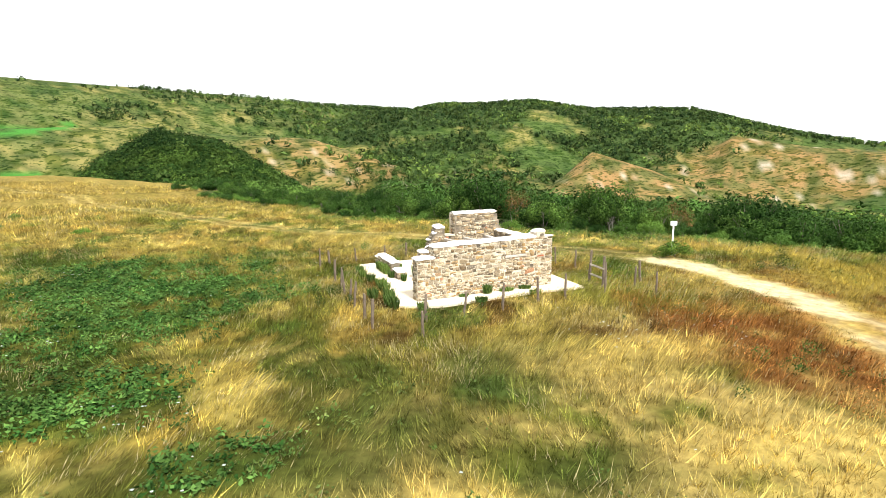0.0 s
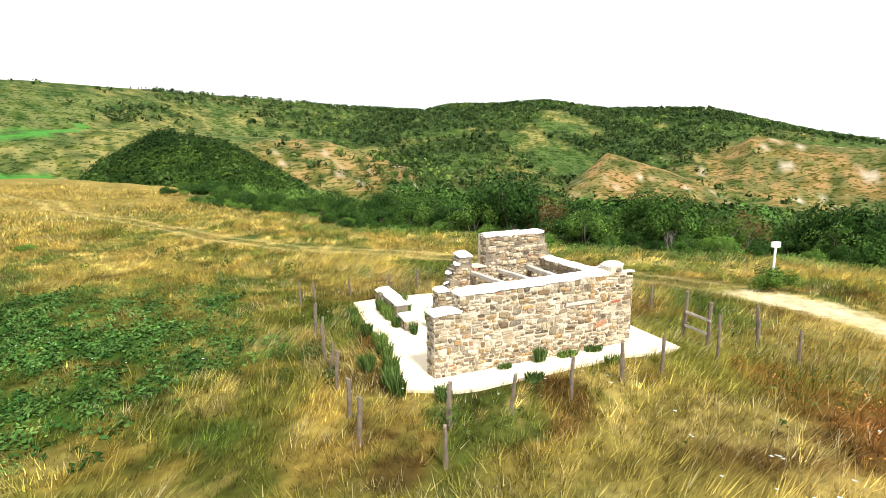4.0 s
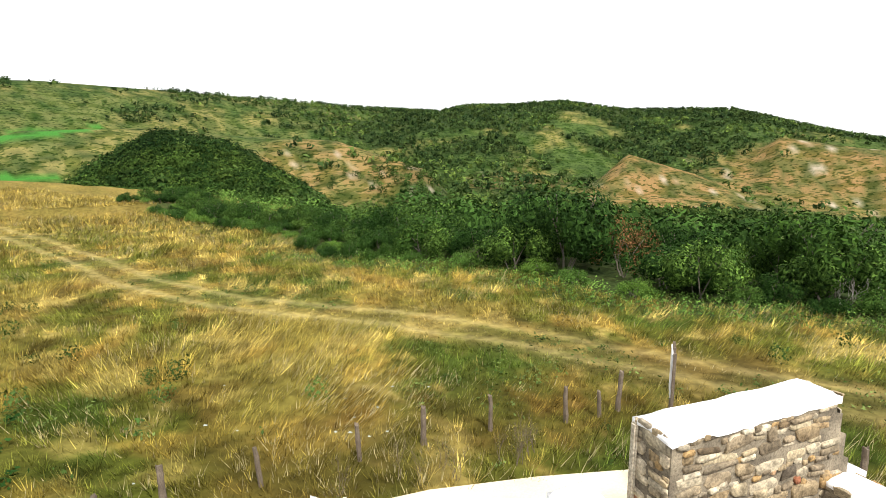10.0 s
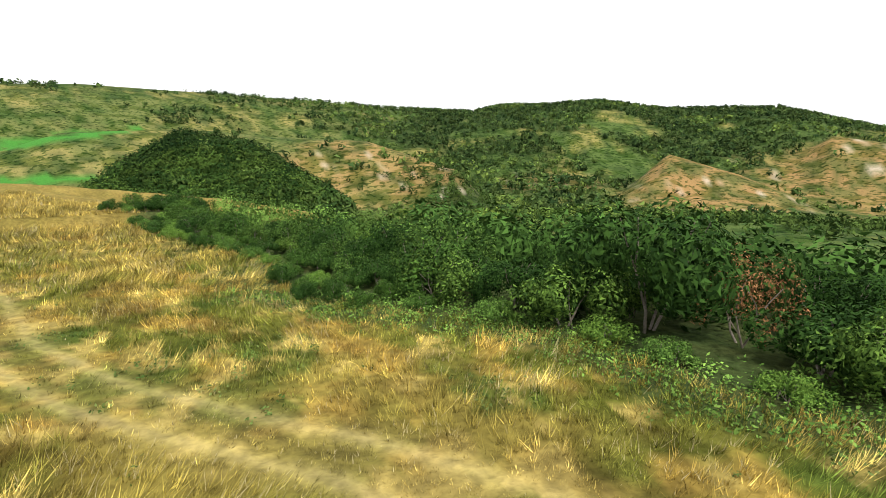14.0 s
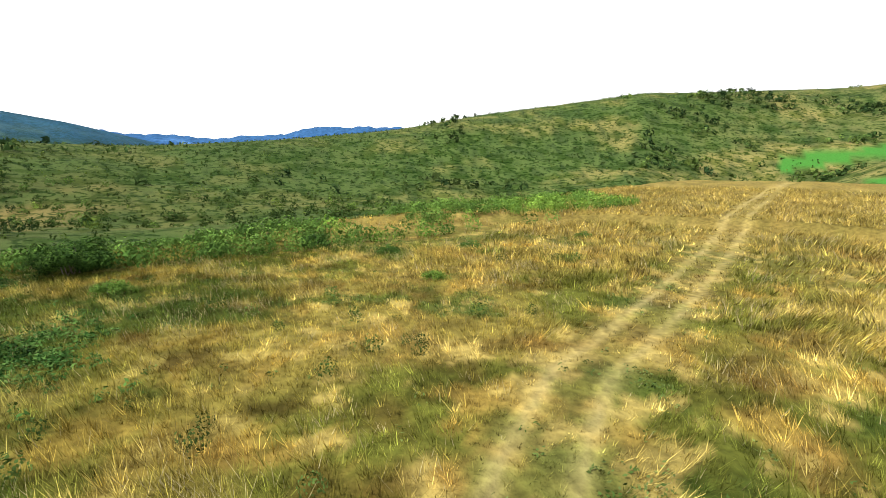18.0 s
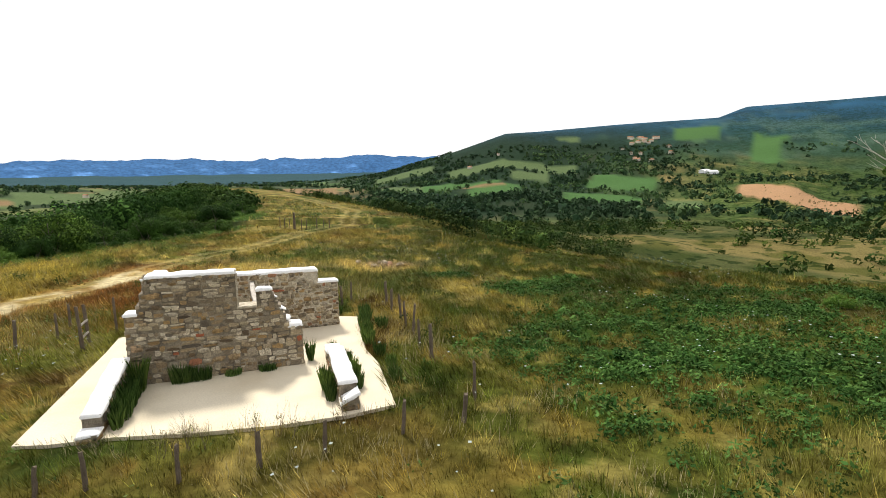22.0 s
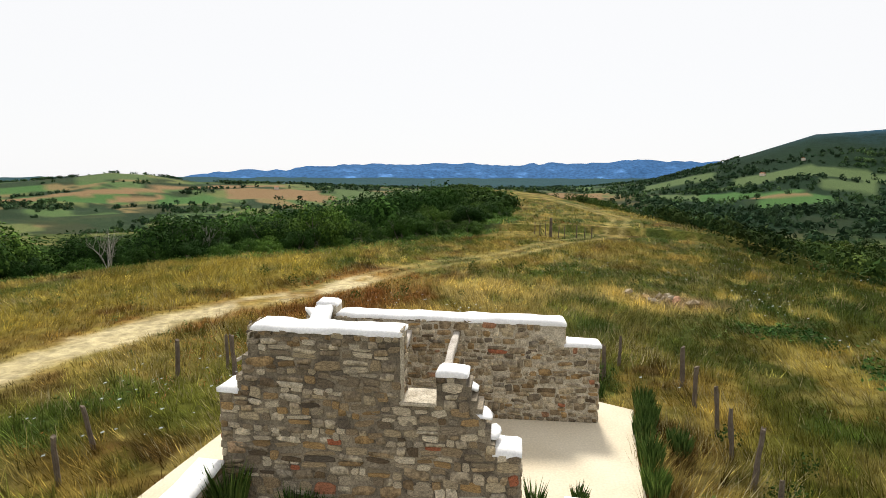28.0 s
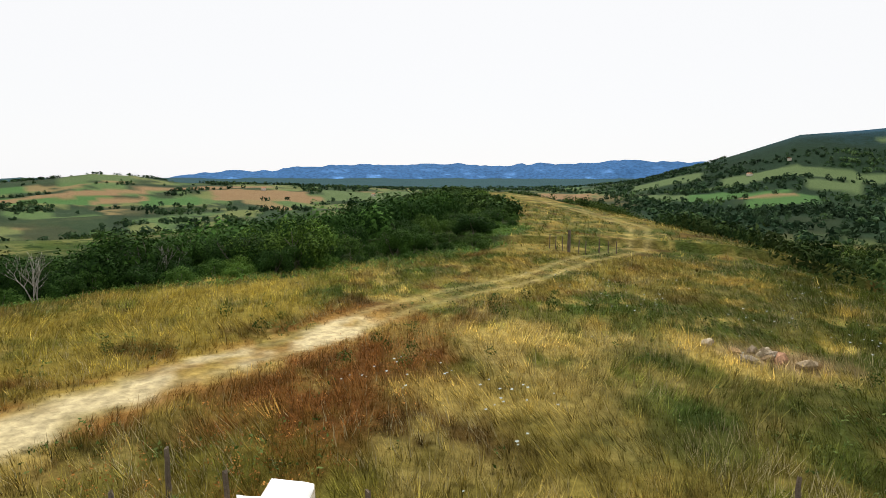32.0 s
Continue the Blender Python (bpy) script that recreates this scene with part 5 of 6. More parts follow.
hump = (blob(az, r, 26.5, 188, 9.6, 42, 0, 21) > 0.35) & (g.random(n) < 0.9)
near = keep & ~hump & (r < 420)
far_off = keep & (r >= 420)
crowns("hill_woods", x[hump], y[hump], 2.7, 130, 0.12, (0.01, 0.028, 0.008), (0.04, 0.076, 0.017), 40, "dark green oak wood covering the round hump", "woods", M_WOODS)
crowns("hill_woods", x[near], y[near], 2.6, 50, 0.22, (0.03, 0.065, 0.016), (0.09, 0.145, 0.034), 41, "dark green oak woods covering the near hill slopes", "woods", M_WOODS)
crowns("hill_woods", x[far_off], y[far_off], 3.6, 11, 0.54, (0.028, 0.06, 0.02), (0.085, 0.135, 0.036), 42, "dark green woods on the far hill slopes", "woods", M_WOODS)
lone = (g.random(n) < np.where((r > 300) & (r < 950), 0.4, 0.12)) & ~keep & (np.abs(d) > 60) & (deep < 0) & off_spur
crowns("hill_bushes", x[lone], y[lone], 1.0, 10, 0.5, (0.03, 0.06, 0.015), (0.08, 0.12, 0.03), 47, "small dark bushes dotted over grassy hillsides", "scrub", M_WOODS)

# woods and hedges in the valley and farmland
n = 52000
az = g.uniform(120, 300, n)
r = 150 + 2600 * g.random(n) ** 0.7
x, y = EYE[0] - r * np.sin(np.radians(true_az(az))), EYE[1] + r * np.cos(np.radians(true_az(az)))
cover = ramp(fbm(x, y, 150, 95, 4), 0.52, 0.6) * 0.6 + 0.008
cover = np.maximum(cover, ramp(az, 150, 162) * ramp(az, 193, 186) * ramp(r, 600, 760) * (0.25 + 0.65 * ramp(fbm(x, y, 140, 79, 3), 0.4, 0.54)))
cover = np.maximum(cover, ramp(r, 1800, 2200) * ramp(az, 185, 175) * 0.9 * ramp(fbm(x, y, 220, 96), 0.4, 0.5))
cover = np.maximum(cover, blob(az, r, 165, 420, 26, 130, 0, 31) * 0.45)
d, top, wide = ridge_at(x, y)
keep = (g.random(n) < cover) & (np.abs(d) > 55)
crop = np.maximum(np.maximum(plots(az, r, x, y, GREEN_PLOTS), plots(az, r, x, y, PALE_PLOTS)), np.maximum(plots(az, r, x, y, TAN_PLOTS), plots(az, r, x, y, [(147.4, 955, 5.2, 115, 28)])))
keep = keep & ((crop < 0.1) | (g.random(n) < 0.01)) & ((r < 1750) | (az > 180))
close = keep & (r < 620)
crowns("valley_woods", x[close], y[close], 2.2, 46, 0.22, (0.02, 0.045, 0.014), (0.055, 0.09, 0.026), 46, "dark green copses on the slopes below the ridge", "woods", M_WOODS)
keep = keep & (r >= 620)
x, y = x[keep], y[keep]
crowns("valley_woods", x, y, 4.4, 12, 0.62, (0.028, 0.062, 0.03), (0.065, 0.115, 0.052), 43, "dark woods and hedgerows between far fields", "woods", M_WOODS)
# scrub on the flank south-west of the ridge and on the hump ahead
n = 9000
az, r = g.uniform(158, 206, n), 50 + 420 * g.random(n) ** 0.8
x, y = EYE[0] - r * np.sin(np.radians(true_az(az))), EYE[1] + r * np.cos(np.radians(true_az(az)))
d, top, wide = ridge_at(x, y)
keep = (d < -24 + 10 * ramp(y, 0, -40)) & (fbm(x * 0.6, y, 34, 34, 3) < 0.55) & (fbm(x, y, 12, 99) > 0.46) & (y < 2)
crowns("flank_scrub", x[keep], y[keep], 1.15, 46, 0.19, (0.022, 0.05, 0.014), (0.07, 0.11, 0.03), 48, "dark scrub scattered down the ridge's western flank", "scrub", M_WOODS)
n = 5000
x, y = g.uniform(26, 130, n), g.uniform(-190, -40, n)
deep = thicket_depth(x, y)
keep = (deep > 0.5) & (deep < 34)
crowns("ridge_scrub", x[keep], y[keep], 1.25, 40, 0.22, (0.024, 0.055, 0.014), (0.075, 0.13, 0.03), 49, "dense low green scrub on the ridge's hump", "scrub", M_WOODS)

# scrub scattered on the west flank, beyond the tree
n = 3200
x, y = g.uniform(-95, -34, n), g.uniform(-12, 78, n)
edge = x + 36 + 0.62 * np.maximum(y - 34, 0)
keep = (fbm(x, y, 9, 98) > 0.44) & (edge < 0) & (edge > -22)
crowns("flank_scrub", x[keep], y[keep], 0.75, 64, 0.14, G_MID, G_LIGHT, 44, "low bramble scrub along the ridge's western brow", "scrub", M_WOODS)

# bare dead shrubs among the scrub
dead = new("dead_shrub")
tagged(dead, "leafless bleached shrub with pale branches in the scrub", "shrub", "dead shrubs in the thicket")
bm = bmesh.new()
gd = random.Random(12)
for j in range(5):
    branching(bm, gd, (gd.uniform(-0.3, 0.3), gd.uniform(-0.3, 0.3), -0.2), (gd.uniform(-0.5, 0.5), gd.uniform(-0.5, 0.5), 1), 1.25, 0.035, 3, 0.75)
part("branch", bm, M_BONE, dead)
for k, (x, y, q) in enumerate([(6.2, 60.6, 0.8), (13.9, 55.8, 0.75), (16.7, 49.6, 0.7), (36.3, 16.7, 1.15), (35.7, 9.7, 1.1)]):
    m = pose(x, y, ground_z(x, y) - 0.1, 0, 0, 70 * k)
    ob = copy_thing(dead, m) if k else dead
    ob.matrix_world = m
    ob.scale = (q, q, q)

# farmhouses and sheds across the valley
def farmhouse(az, e, dist, wide, deep, tall, turn, wall_mat, roof_mat, lab):
    x, y = EYE[0] - dist * math.sin(radians(true_az(az))), EYE[1] + dist * math.cos(radians(true_az(az)))
    root = new("farmhouse")
    root.matrix_world = pose(x, y, ground_z(x, y) - 0.5, 0, 0, turn)
    tagged(root, lab, "house", "houses of the far village")
    bm = bmesh.new()
    box_into(bm, -wide / 2, wide / 2, -deep / 2, deep / 2, 0, tall)
    part("wall", bm, wall_mat, root)
    bm = bmesh.new()
    a = wide / 2 + 0.5
    v = [bm.verts.new(p) for p in ((-a, -deep / 2 - 0.5, tall), (a, -deep / 2 - 0.5, tall), (a, deep / 2 + 0.5, tall), (-a, deep / 2 + 0.5, tall), (-a, 0, tall + deep * 0.28), (a, 0, tall + deep * 0.28))]
    for f in ((0, 1, 5, 4), (2, 3, 4, 5), (0, 4, 3), (1, 2, 5), (3, 2, 1, 0)):
        bm.faces.new([v[i] for i in f])
    part("roof", bm, roof_mat, root)


M_TILE = plain("roof_tile", [(0.2, (0.3, 0.13, 0.07)), (0.8, (0.4, 0.2, 0.11))], 3.0, 0.3, 0.9, 0.2, 0.02)
M_RENDER = plain("house_render", [(0.2, (0.55, 0.48, 0.38)), (0.8, (0.7, 0.64, 0.54))], 3.0, 0.3, 0.9, 0.1, 0.02)
gh = random.Random(21)
for k in range(22):
    farmhouse(gh.gauss(160.5, 1.6), 0, gh.uniform(1500, 1900), gh.uniform(10, 17), gh.uniform(8, 11), gh.uniform(5, 8), gh.uniform(0, 180), M_RENDER, M_TILE, "small rendered farmhouse with a tiled roof across the valley")
for az, dist in ((155.0, 1350), (154.4, 1350), (175, 1600), (178, 1500), (206.5, 300), (207.3, 310), (205.8, 330), (226, 1500), (215, 1400)):
    big = az < 156
    farmhouse(az, 0, dist, 34 if big else 11, 12 if big else 8, 6 if big else (4 if dist < 400 else 6), 20 * az, M_WHITE if big else M_RENDER, M_WHITE if big else M_TILE,
              "long white shed in the valley" if big else "small farmhouse with a tiled roof beyond the ridge")


# power poles on the hills
def power_pole(x, y, tall):
    root = new("power_pole")
    root.location = (x, y, ground_z(x, y))
    tagged(root, "pale power pole with a crossarm on the hillside", "power pole", "power poles on the hills")
    bm = bmesh.new()
    limb_into(bm, (0, 0, -0.5), (0, 0, tall), 0.22, 0.14)
    part("pole", bm, M_BONE, root)
    bm = bmesh.new()
    box_into(bm, -1.6, 1.6, -0.1, 0.1, tall - 0.9, tall - 0.65)
    part("crossarm", bm, M_BONE, root)


for az, dist, tall in ((125.2, 590, 13), (46.5, 420, 11), (57, 470, 11), (33.5, 1150, 14), (30, 1200, 14)):
    power_pole(EYE[0] - dist * math.sin(radians(true_az(az))), EYE[1] + dist * math.cos(radians(true_az(az))), tall)

# the lone half-dead tree
tree = new("tree")
TX, TY = -31.5, 21.6
tree.location = (TX, TY, ground_z(TX, TY))
tree.scale = (1.14, 1.14, 1.14)
tagged(tree, "half-dead poplar with bare pale limbs and green tufts", "tree")
gg = random.Random(3)
bm = bmesh.new()
branching(bm, gg, (0, 0, -0.4), (0.05, 0.05, 1), 4.2, 0.2, 1, 0.3)
part("trunk", bm, M_BARK, tree)
bm = bmesh.new()
side = Vector((0.75, -0.66, 0))
for w, z0, ln in ((side * 0.25 + Vector((0, 0, 1)), 3.4, 2.2), (side * 0.7 + Vector((0, 0, 1.0)), 5.0, 2.4), (side * 0.9 + Vector((0, 0, 0.9)), 5.6, 2.3), (side * -0.45 + Vector((0, 0, 1)), 3.6, 1.9), (side * 0.3 + Vector((0, 0, 1.2)), 5.4, 2.6)):
    branching(bm, gg, Vector((0, 0, z0 - 0.4)) + side * (z0 - 3.4) * 0.35, w, ln * 0.72, 0.06, 3, 0.6)
part("dead_limb", bm, M_LIMB, tree, "bare bleached branches")
g = np.random.default_rng(9)
for cx, cz, radii, cnt in ((0.0, 1.5, (3.0, 3.0, 2.0), 7000), (-0.3, 5.9, (1.5, 1.5, 1.9), 3200), (1.2, 6.0, (1.2, 1.2, 0.8), 600)):
    p, nrm = crown_points(g, cnt, radii, 12)
    p += np.array([side.x * cx, side.y * cx, cz])
    ob = leaves_mesh("foliage", p, nrm, 0.1, green(g, cnt, (0.07, 0.135, 0.022), (0.22, 0.34, 0.06)), M_LEAF, int(cnt))
    ob.parent = tree

# single bushes on the meadow and brow
BUSHES = [(-35.5, 28.2, 1.45, 0), (-29.2, 33.4, 0.7, 2), (-45.1, 63.7, 0.5, 2), (-35.2, 28.0, 0.9, 1), (-40.0, 35.2, 0.9, 2), (-43.6, 41.4, 0.8, 0), (-47.2, 29.2, 0.8, 2), (-39.1, 47.3, 0.7, 2), (-29.9, 49.8, 0.5, 2), (-39.8, 53.2, 0.6, 2), (-33.0, 19.5, 0.8, 2), (-27.3, 25.7, 0.7, 0), (-25.9, 22.9, 0.6, 2), (-15.5, 98.9, 1.2, 0), (23.3, -17.4, 1, 3), (21.4, -13.8, 0.8, 1), (16.1, 36.3, 0.6, 1), (-22.0, -2.2, 0.45, 2), (-17.0, -6.3, 0.4, 2), (-27.1, 4.3, 0.5, 0)]
for k, (x, y, q, j) in enumerate(BUSHES):
    ob = copy_thing(PROTO_SHRUBS[j], pose(x, y, ground_z(x, y) - 0.1, 0, 0, 47 * k))
    ob.scale = (q, q, q * 0.8)
    tagged(ob, "low round green bush standing alone in dry meadow", "bush", "bushes on the meadow")


def keep_off(x, y):
    """Where no tall grass grows: slab, bare road, wheel ruts."""
    t = line_distance(x, y, TRACK)
    bare = line_distance(x, y, ROAD_BARE) + (fbm(x, y, 1.6, 33) - 0.5) * 2.0
    return in_slab(x, y) | (bare < 1.1) | (np.abs(t - 0.85) < 0.2)


def grass(name, n, reach, power, blades, tall, wide, seed, lab, turn0=0.0, turn1=2 * math.pi):
    g = np.random.default_rng(seed)
    a, r = g.uniform(turn0, turn1, n), reach * g.random(n) ** power
    x, y = r * np.cos(a), 31 + r * np.sin(a)
    ok = ~keep_off(x, y) & (thicket_depth(x, y) < 0.9) & (r > (0 if reach < 60 else 36))
    x, y = x[ok], y[ok]
    n = len(x)
    col = near_tint(x, y)
    t = line_distance(x, y, TRACK)
    lush = lush_patch(x, y)
    u, v = house_uv(x, y)
    cut = ramp(v, 9.2, 10.2) * ramp(v, 14.5, 12.5) * ramp(u, -2, 0) * ramp(u, 15, 12)
    cut = np.maximum(cut, ramp(u, 7.5, 8.5) * ramp(u, 12, 11) * ramp(v, -1, 0.5) * ramp(v, 9.5, 9) * 0.6)
    rank = (1 - 0.72 * lush) * (1 - 0.25 * cut) * (0.45 + 1.1 * fbm(x, y, 5, 111)) * (0.4 + 0.6 * ramp(t, 1.2, 2.4)) * g.uniform(0.6, 1.3, n)
    z = height(x, y)
    bx, by = np.repeat(x, blades), np.repeat(y, blades)
    m = n * blades
    ang, lean = g.uniform(0, 2 * np.pi, m), g.uniform(0.15, 0.9, m)
    h = tall * np.repeat(rank, blades) * g.uniform(0.5, 1.2, m)
    off = g.uniform(0, 0.13, m)
    px, py, pz = bx + off * np.cos(ang), by + off * np.sin(ang), np.repeat(z, blades) - 0.03
    wx, wy = -np.sin(ang + g.uniform(-0.8, 0.8, m)), np.cos(ang + g.uniform(-0.8, 0.8, m))
    w = wide * g.uniform(0.6, 1.4, m)
    sway = np.repeat(1.6 * (fbm(x, y, 4, 115, 2) - 0.5), blades)
    lx, ly = (np.cos(ang) * lean + 0.25 + sway) * h, (np.sin(ang) * lean - 0.1 + 0.6 * sway) * h
    A = np.stack([px - wx * w, py - wy * w, pz], 1)
    B = np.stack([px + wx * w, py + wy * w, pz], 1)
    C = np.stack([px + lx, py + ly, pz + h], 1)
    v = np.stack([A, B, C], 1).reshape(-1, 3)
    c = np.repeat(col, blades, 0) * np.repeat(np.exp(g.normal(0.0, 0.42, n)), blades)[:, None] * g.uniform(0.5, 1.35, m)[:, None]
    straw = (g.random(m) < np.repeat(0.02 + 0.22 * ramp(fbm(x, y, 2.3, 113, 3), 0.52, 0.7), blades))[:, None]
    c = np.where(straw, np.array([0.52, 0.45, 0.24]) * g.uniform(0.7, 1.15, m)[:, None], c)
    ob = mesh_of(name, v, np.arange(3 * m).reshape(-1, 3), M_GRASS, np.repeat(c, 3, 0))
    return tagged(ob, lab, "grass", kind="stuff")


grass("meadow_grass", 118000, 46, 0.6, 8, 0.36, 0.0092, 201, "dry golden and olive meadow grass")
grass("far_grass", 60000, 120, 0.5, 5, 0.42, 0.023, 202, "dry yellow grass along the ridge")
grass("spur_grass", 26000, 118, 0.5, 5, 0.5, 0.026, 203, "pale gold grass on the far spur", radians(104), radians(152))


def herbs(name, n, per, inside, tall, leaf, dark, light, seed, lab):
    g = np.random.default_rng(seed)
    x, y = g.uniform(-45, 40, n), g.uniform(-30, 62, n)
    ok = (g.random(n) < inside(x, y)) & ~keep_off(x, y)
    x, y = x[ok], y[ok]
    n = len(x)
    z = height(x, y)
    d = g.normal(size=(n, per, 3))
    d /= np.linalg.norm(d, axis=2)[:, :, None]
    d[:, :, 2] = np.abs(d[:, :, 2])
    q = tall * g.uniform(0.5, 1.3, n) * (0.45 + 1.1 * fbm(x, y, 1.6, seed + 2, 3))
    p = d * q[:, None, None] * g.uniform(0.4, 1, (n, per, 1)) * np.array([0.9, 0.9, 0.9]) + np.stack([x, y, z], 1)[:, None]
    nrm = d * 0.6 + g.normal(size=d.shape) * 0.4 + np.array([0, 0, 0.5])
    nrm /= np.linalg.norm(nrm, axis=2)[:, :, None]
    col = np.repeat(green(g, n, dark, light) * (0.4 + 1.2 * fbm(x, y, 2.2, seed + 4, 3))[:, None], per, 0) * g.uniform(0.7, 1.3, (n * per, 1))
    ob = leaves_mesh(name, p.reshape(-1, 3), nrm.reshape(-1, 3), np.full(n * per, leaf), col, M_LEAF, seed, 0.5)
    return tagged(ob, lab, "herbs", kind="stuff")


herbs("green_herbs", 92000, 20, lambda x, y: lush_patch(x, y) * 0.75, 0.42, 0.085, (0.04, 0.11, 0.022), (0.145, 0.26, 0.062), 211,
      "lush green elder and bramble patch in the meadow")
herbs("dock_stalks", 42000, 14, lambda x, y: blob(x, y, 11.1, 21.9, 2.7, 8, 8, 3) * 0.8, 0.5, 0.035, (0.16, 0.065, 0.02), (0.4, 0.19, 0.065), 212,
      "rust-brown seeding dock and dry thistle stalks")
herbs("meadow_weeds", 40000, 10, lambda x, y: ramp(fbm(x, y, 3.4, 27), 0.55, 0.68) * 0.35 + 0.012, 0.38, 0.06, (0.04, 0.08, 0.02), (0.12, 0.17, 0.06), 213,
      "scattered green thistles and weeds")


herbs("undergrowth", 80000, 10, lambda x, y: ramp(thicket_depth(x, y), -2.8, -0.8) * ramp(thicket_depth(x, y), 4.0, 2.0) * 0.75, 0.55, 0.07, (0.08, 0.17, 0.035), (0.19, 0.33, 0.07), 214,
      "light green bramble undergrowth along the scrub's edge")


# leafy tufts and white umbels in the meadow
g = np.random.default_rng(61)
n = 2600
x, y = g.uniform(-34, 34, n), g.uniform(-30, 60, n)
near_road = line_distance(x, y, TRACK)
keep = (g.random(n) < ramp(fbm(x, y, 7, 62, 3), 0.5, 0.66) * 0.4) & (near_road > 2.4) & ~in_slab(x, y, 0.12) & (thicket_depth(x, y) < 0)
crowns("meadow_tufts", x[keep], y[keep], 0.32, 120, 0.1, (0.04, 0.085, 0.02), (0.12, 0.19, 0.045), 63, "bushy dark green weeds standing in the meadow", "weeds", M_WOODS, 4)
n = 5000
x, y = g.uniform(-24, 12, n), g.uniform(-8, 40, n)
keep = (g.random(n) < ramp(fbm(x, y, 5, 64, 3), 0.5, 0.66) * 0.35) & ~in_slab(x, y, 0.06)
x, y = x[keep], y[keep]
n = len(x)
centres = np.stack([x, y, height(x, y) + g.uniform(0.4, 0.75, n)], 1)
ob = leaves_mesh("white_umbels", centres, np.tile([0.1, 0.1, 0.98], (n, 1)), np.full(n, 0.05), np.full((n, 3), 0.75), M_LEAF, 65, 0.9)
tagged(ob, "small white umbel flowers scattered over the meadow", "flowers", kind="stuff")


def weed_clump(u, v, radius, tall, n, seed):
    """A dense tuft of upright green blades by a wall."""
    g = np.random.default_rng(seed)
    x, y = to_world(u, v)
    a, r = g.uniform(0, 2 * np.pi, n), radius * g.random(n) ** 0.8
    squash = 0.55
    ou, ov = r * np.cos(a) * (squash if 6.6 < u < 7.5 and v > 5 or u < 1.9 else 1), r * np.sin(a) * (1 if 6.6 < u < 7.5 and v > 5 or u < 1.9 else squash)
    c, q = math.cos(radians(22.5)), math.sin(radians(22.5))
    px, py = x + ou * c - ov * q, y + ou * q + ov * c
    h = tall * g.uniform(0.35, 1.1, n) * (0.75 + 0.5 * fbm(px, py, 0.25, seed))
    w = 0.008
    b = g.uniform(0, 2 * np.pi, n)
    wx, wy = np.cos(b) * w, np.sin(b) * w
    lean = h * 0.25
    base = np.zeros(n)
    A = np.stack([px - wx, py - wy, base], 1)
    B = np.stack([px + wx, py + wy, base], 1)
    mx, my = px + np.cos(a) * lean * 0.4, py + np.sin(a) * lean * 0.4
    C = np.stack([mx + wx * 1.6, my + wy * 1.6, h * 0.6], 1)
    D = np.stack([px + np.cos(a) * lean, py + np.sin(a) * lean, h], 1)
    E = np.stack([mx - wx * 1.6, my - wy * 1.6, h * 0.6], 1)
    v5 = np.stack([A, B, C, D, E], 1).reshape(-1, 3)
    f = np.arange(5 * n).reshape(n, 5)
    ob = mesh_of("weed_clump", v5, f, M_LEAF, np.repeat(green(g, n, (0.05, 0.1, 0.022), (0.19, 0.28, 0.075)), 5, 0))
    return tagged(ob, "upright dark green weeds growing against the wall", "weeds", "weeds along the walls")


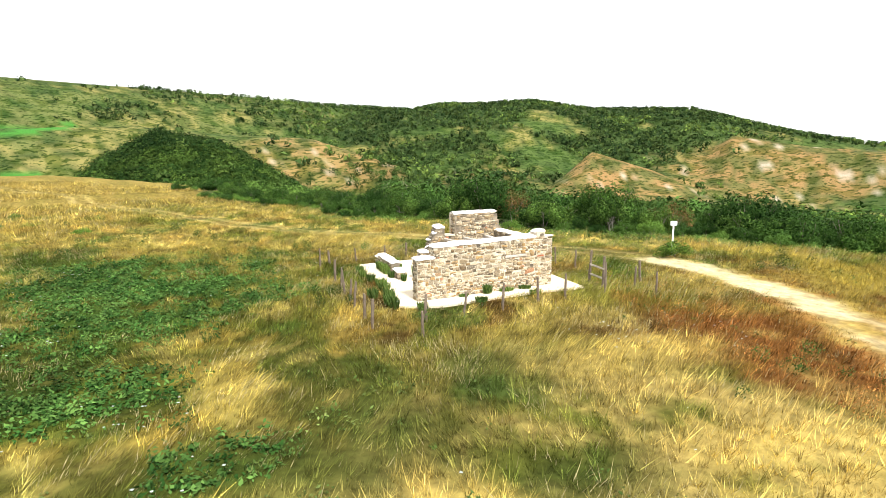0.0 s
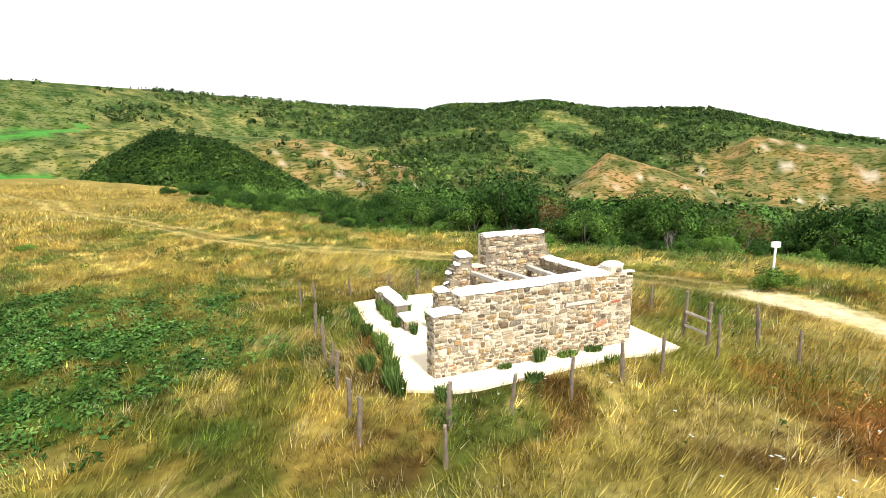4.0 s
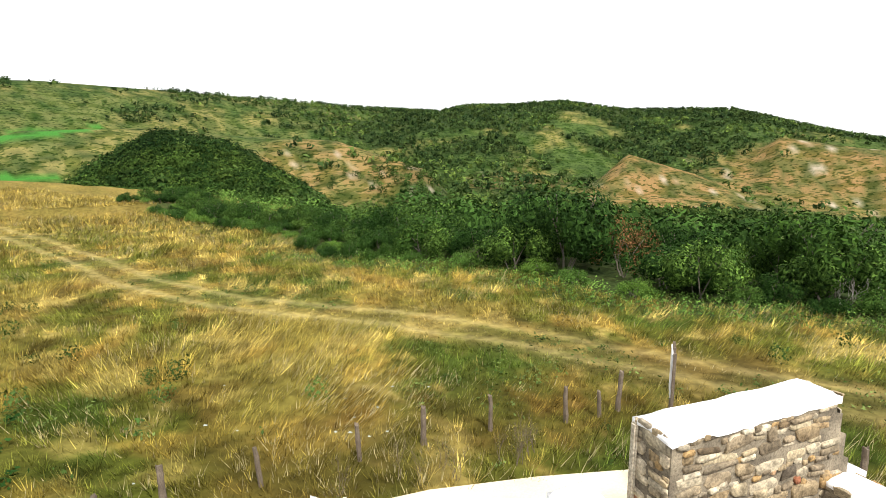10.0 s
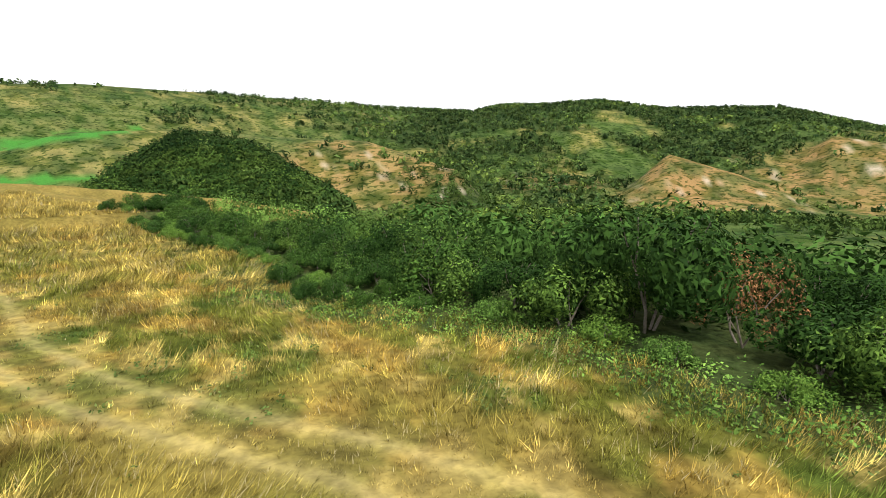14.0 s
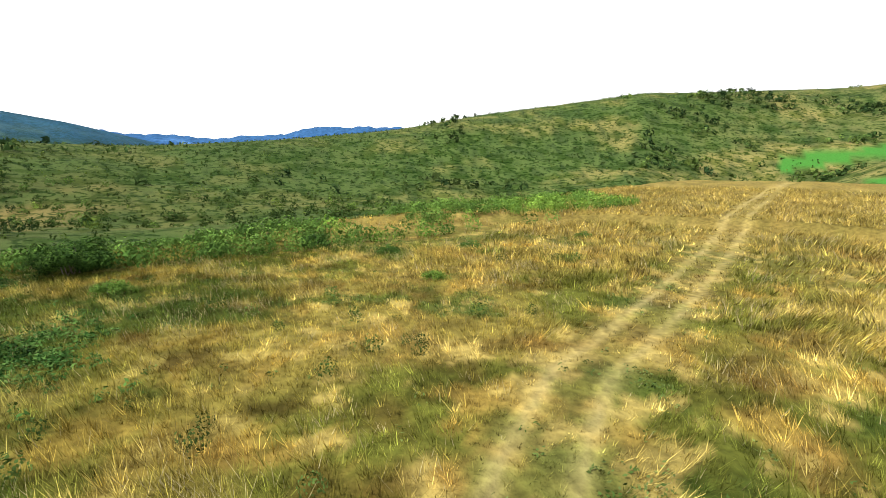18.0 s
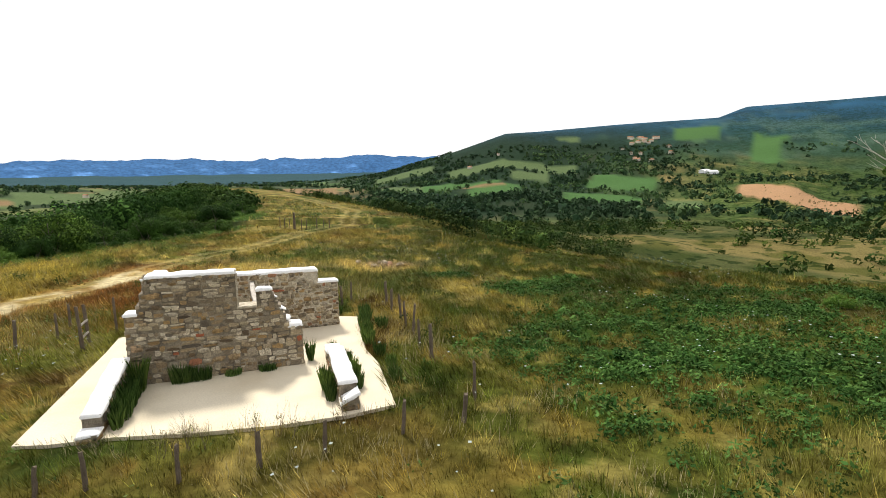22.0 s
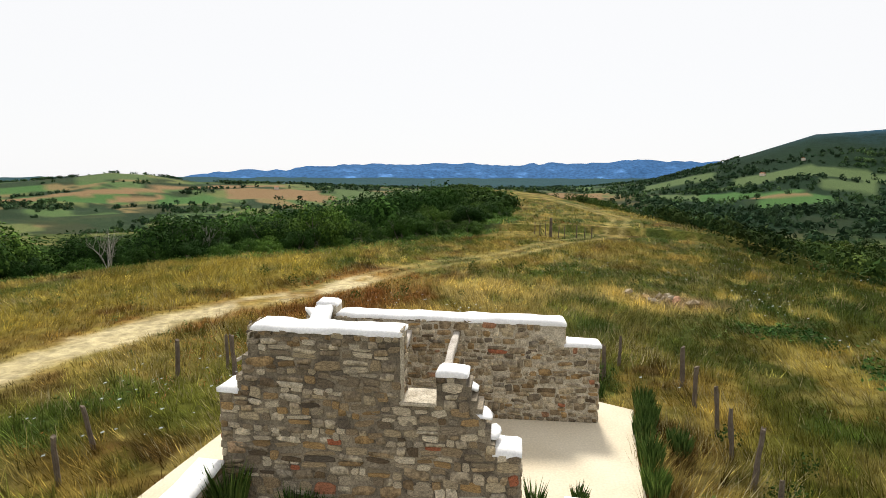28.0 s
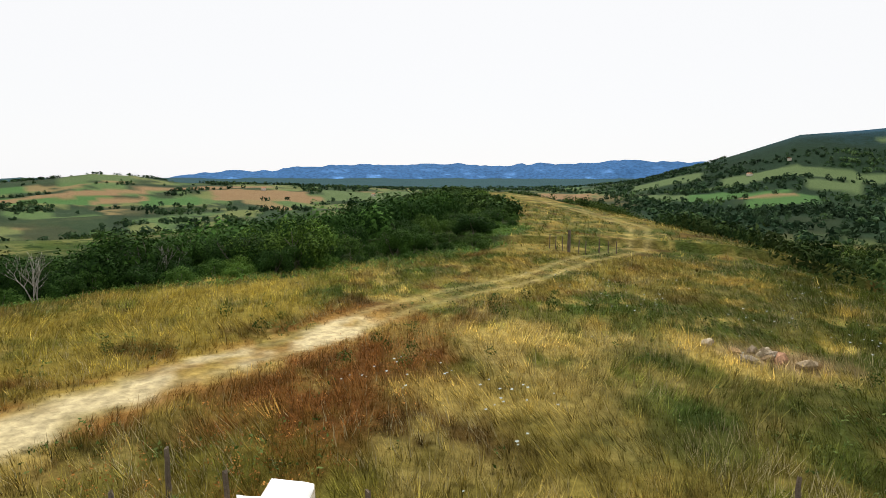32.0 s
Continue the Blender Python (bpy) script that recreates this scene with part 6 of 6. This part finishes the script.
WEEDS = [(7.14, 5.2, 0.35, 1.0), (7.18, 5.75, 0.3, 0.85), (7.23, 6.4, 0.35, 0.8), (7.27, 7.1, 0.4, 0.75), (7.32, 7.7, 0.25, 0.5), (5.9, 5.05, 0.35, 0.6), (5.4, 5.05, 0.35, 0.5), (4.4, 5.05, 0.25, 0.25), (3.3, 5.05, 0.3, 0.25),
         (0.62, 5.2, 0.25, 0.4), (0.69, 6.2, 0.3, 0.5), (0.74, 6.9, 0.3, 0.6), (0.79, 7.6, 0.3, 0.5), (1.10, 5.55, 0.22, 0.5), (1.63, 6.7, 0.28, 0.45), (1.68, 7.5, 0.35, 0.65), (1.73, 8.2, 0.25, 0.5), (0.94, 4.1, 0.2, 0.45),
         (1.8, 4.6, 0.18, 0.7), (3.6, -0.2, 0.22, 0.5), (4.7, -0.2, 0.4, 0.2), (5.8, -0.2, 0.35, 0.2), (2.3, -0.2, 0.25, 0.16), (5.3, 3.6, 0.4, 0.9), (6.35, 3.4, 0.3, 1.2), (6.1, 3.7, 0.3, 0.8),
         (-0.6, 3.4, 0.4, 0.5), (-0.8, 2.3, 0.4, 0.55), (-0.95, 1.2, 0.4, 0.5), (-1.3, 0.2, 0.45, 0.5), (-1.6, 1.7, 0.4, 0.45), (-0.65, 4.9, 0.35, 0.4), (-0.7, 6.2, 0.3, 0.35), (-0.5, 7.4, 0.35, 0.4), (-1.35, -0.4, 0.4, 0.55), (-0.3, -1.25, 0.35, 0.35), (2.6, -1.4, 0.3, 0.3), (5.6, -1.35, 0.3, 0.3)]
for k, (u, v, rad, tall) in enumerate(WEEDS):
    weed_clump(u, v, rad, tall, int(260 * rad / 0.3), 600 + k)

# thin dry weeds along the slab's rear edge
gw = random.Random(31)
for k in range(14):
    u, v = gw.uniform(1.5, 6.2), 9.55 + gw.uniform(-0.15, 0.5)
    root = new("dry_weed")
    x, y = to_world(u, v)
    root.location = (x, y, min(ground_z(x, y), 0) - 0.02)
    tagged(root, "thin dry branching weed at the slab's edge", "weed", "dry weeds by the slab")
    bm = bmesh.new()
    for j in range(3):
        branching(bm, gw, (gw.uniform(-0.04, 0.04), gw.uniform(-0.04, 0.04), 0), (gw.uniform(-0.3, 0.3), gw.uniform(-0.3, 0.3), 1), gw.uniform(0.22, 0.42), 0.006, 3, 0.45)
    part("stalk", bm, M_POST, root)
    g = np.random.default_rng(800 + k)
    p, nrm = crown_points(g, 70, (0.28, 0.28, 0.4))
    p[:, 2] += 0.45
    ob = leaves_mesh("foliage", p, nrm, 0.02, green(g, 70, (0.1, 0.11, 0.03), (0.26, 0.22, 0.08)), M_LEAF, 820 + k)
    ob.parent = root
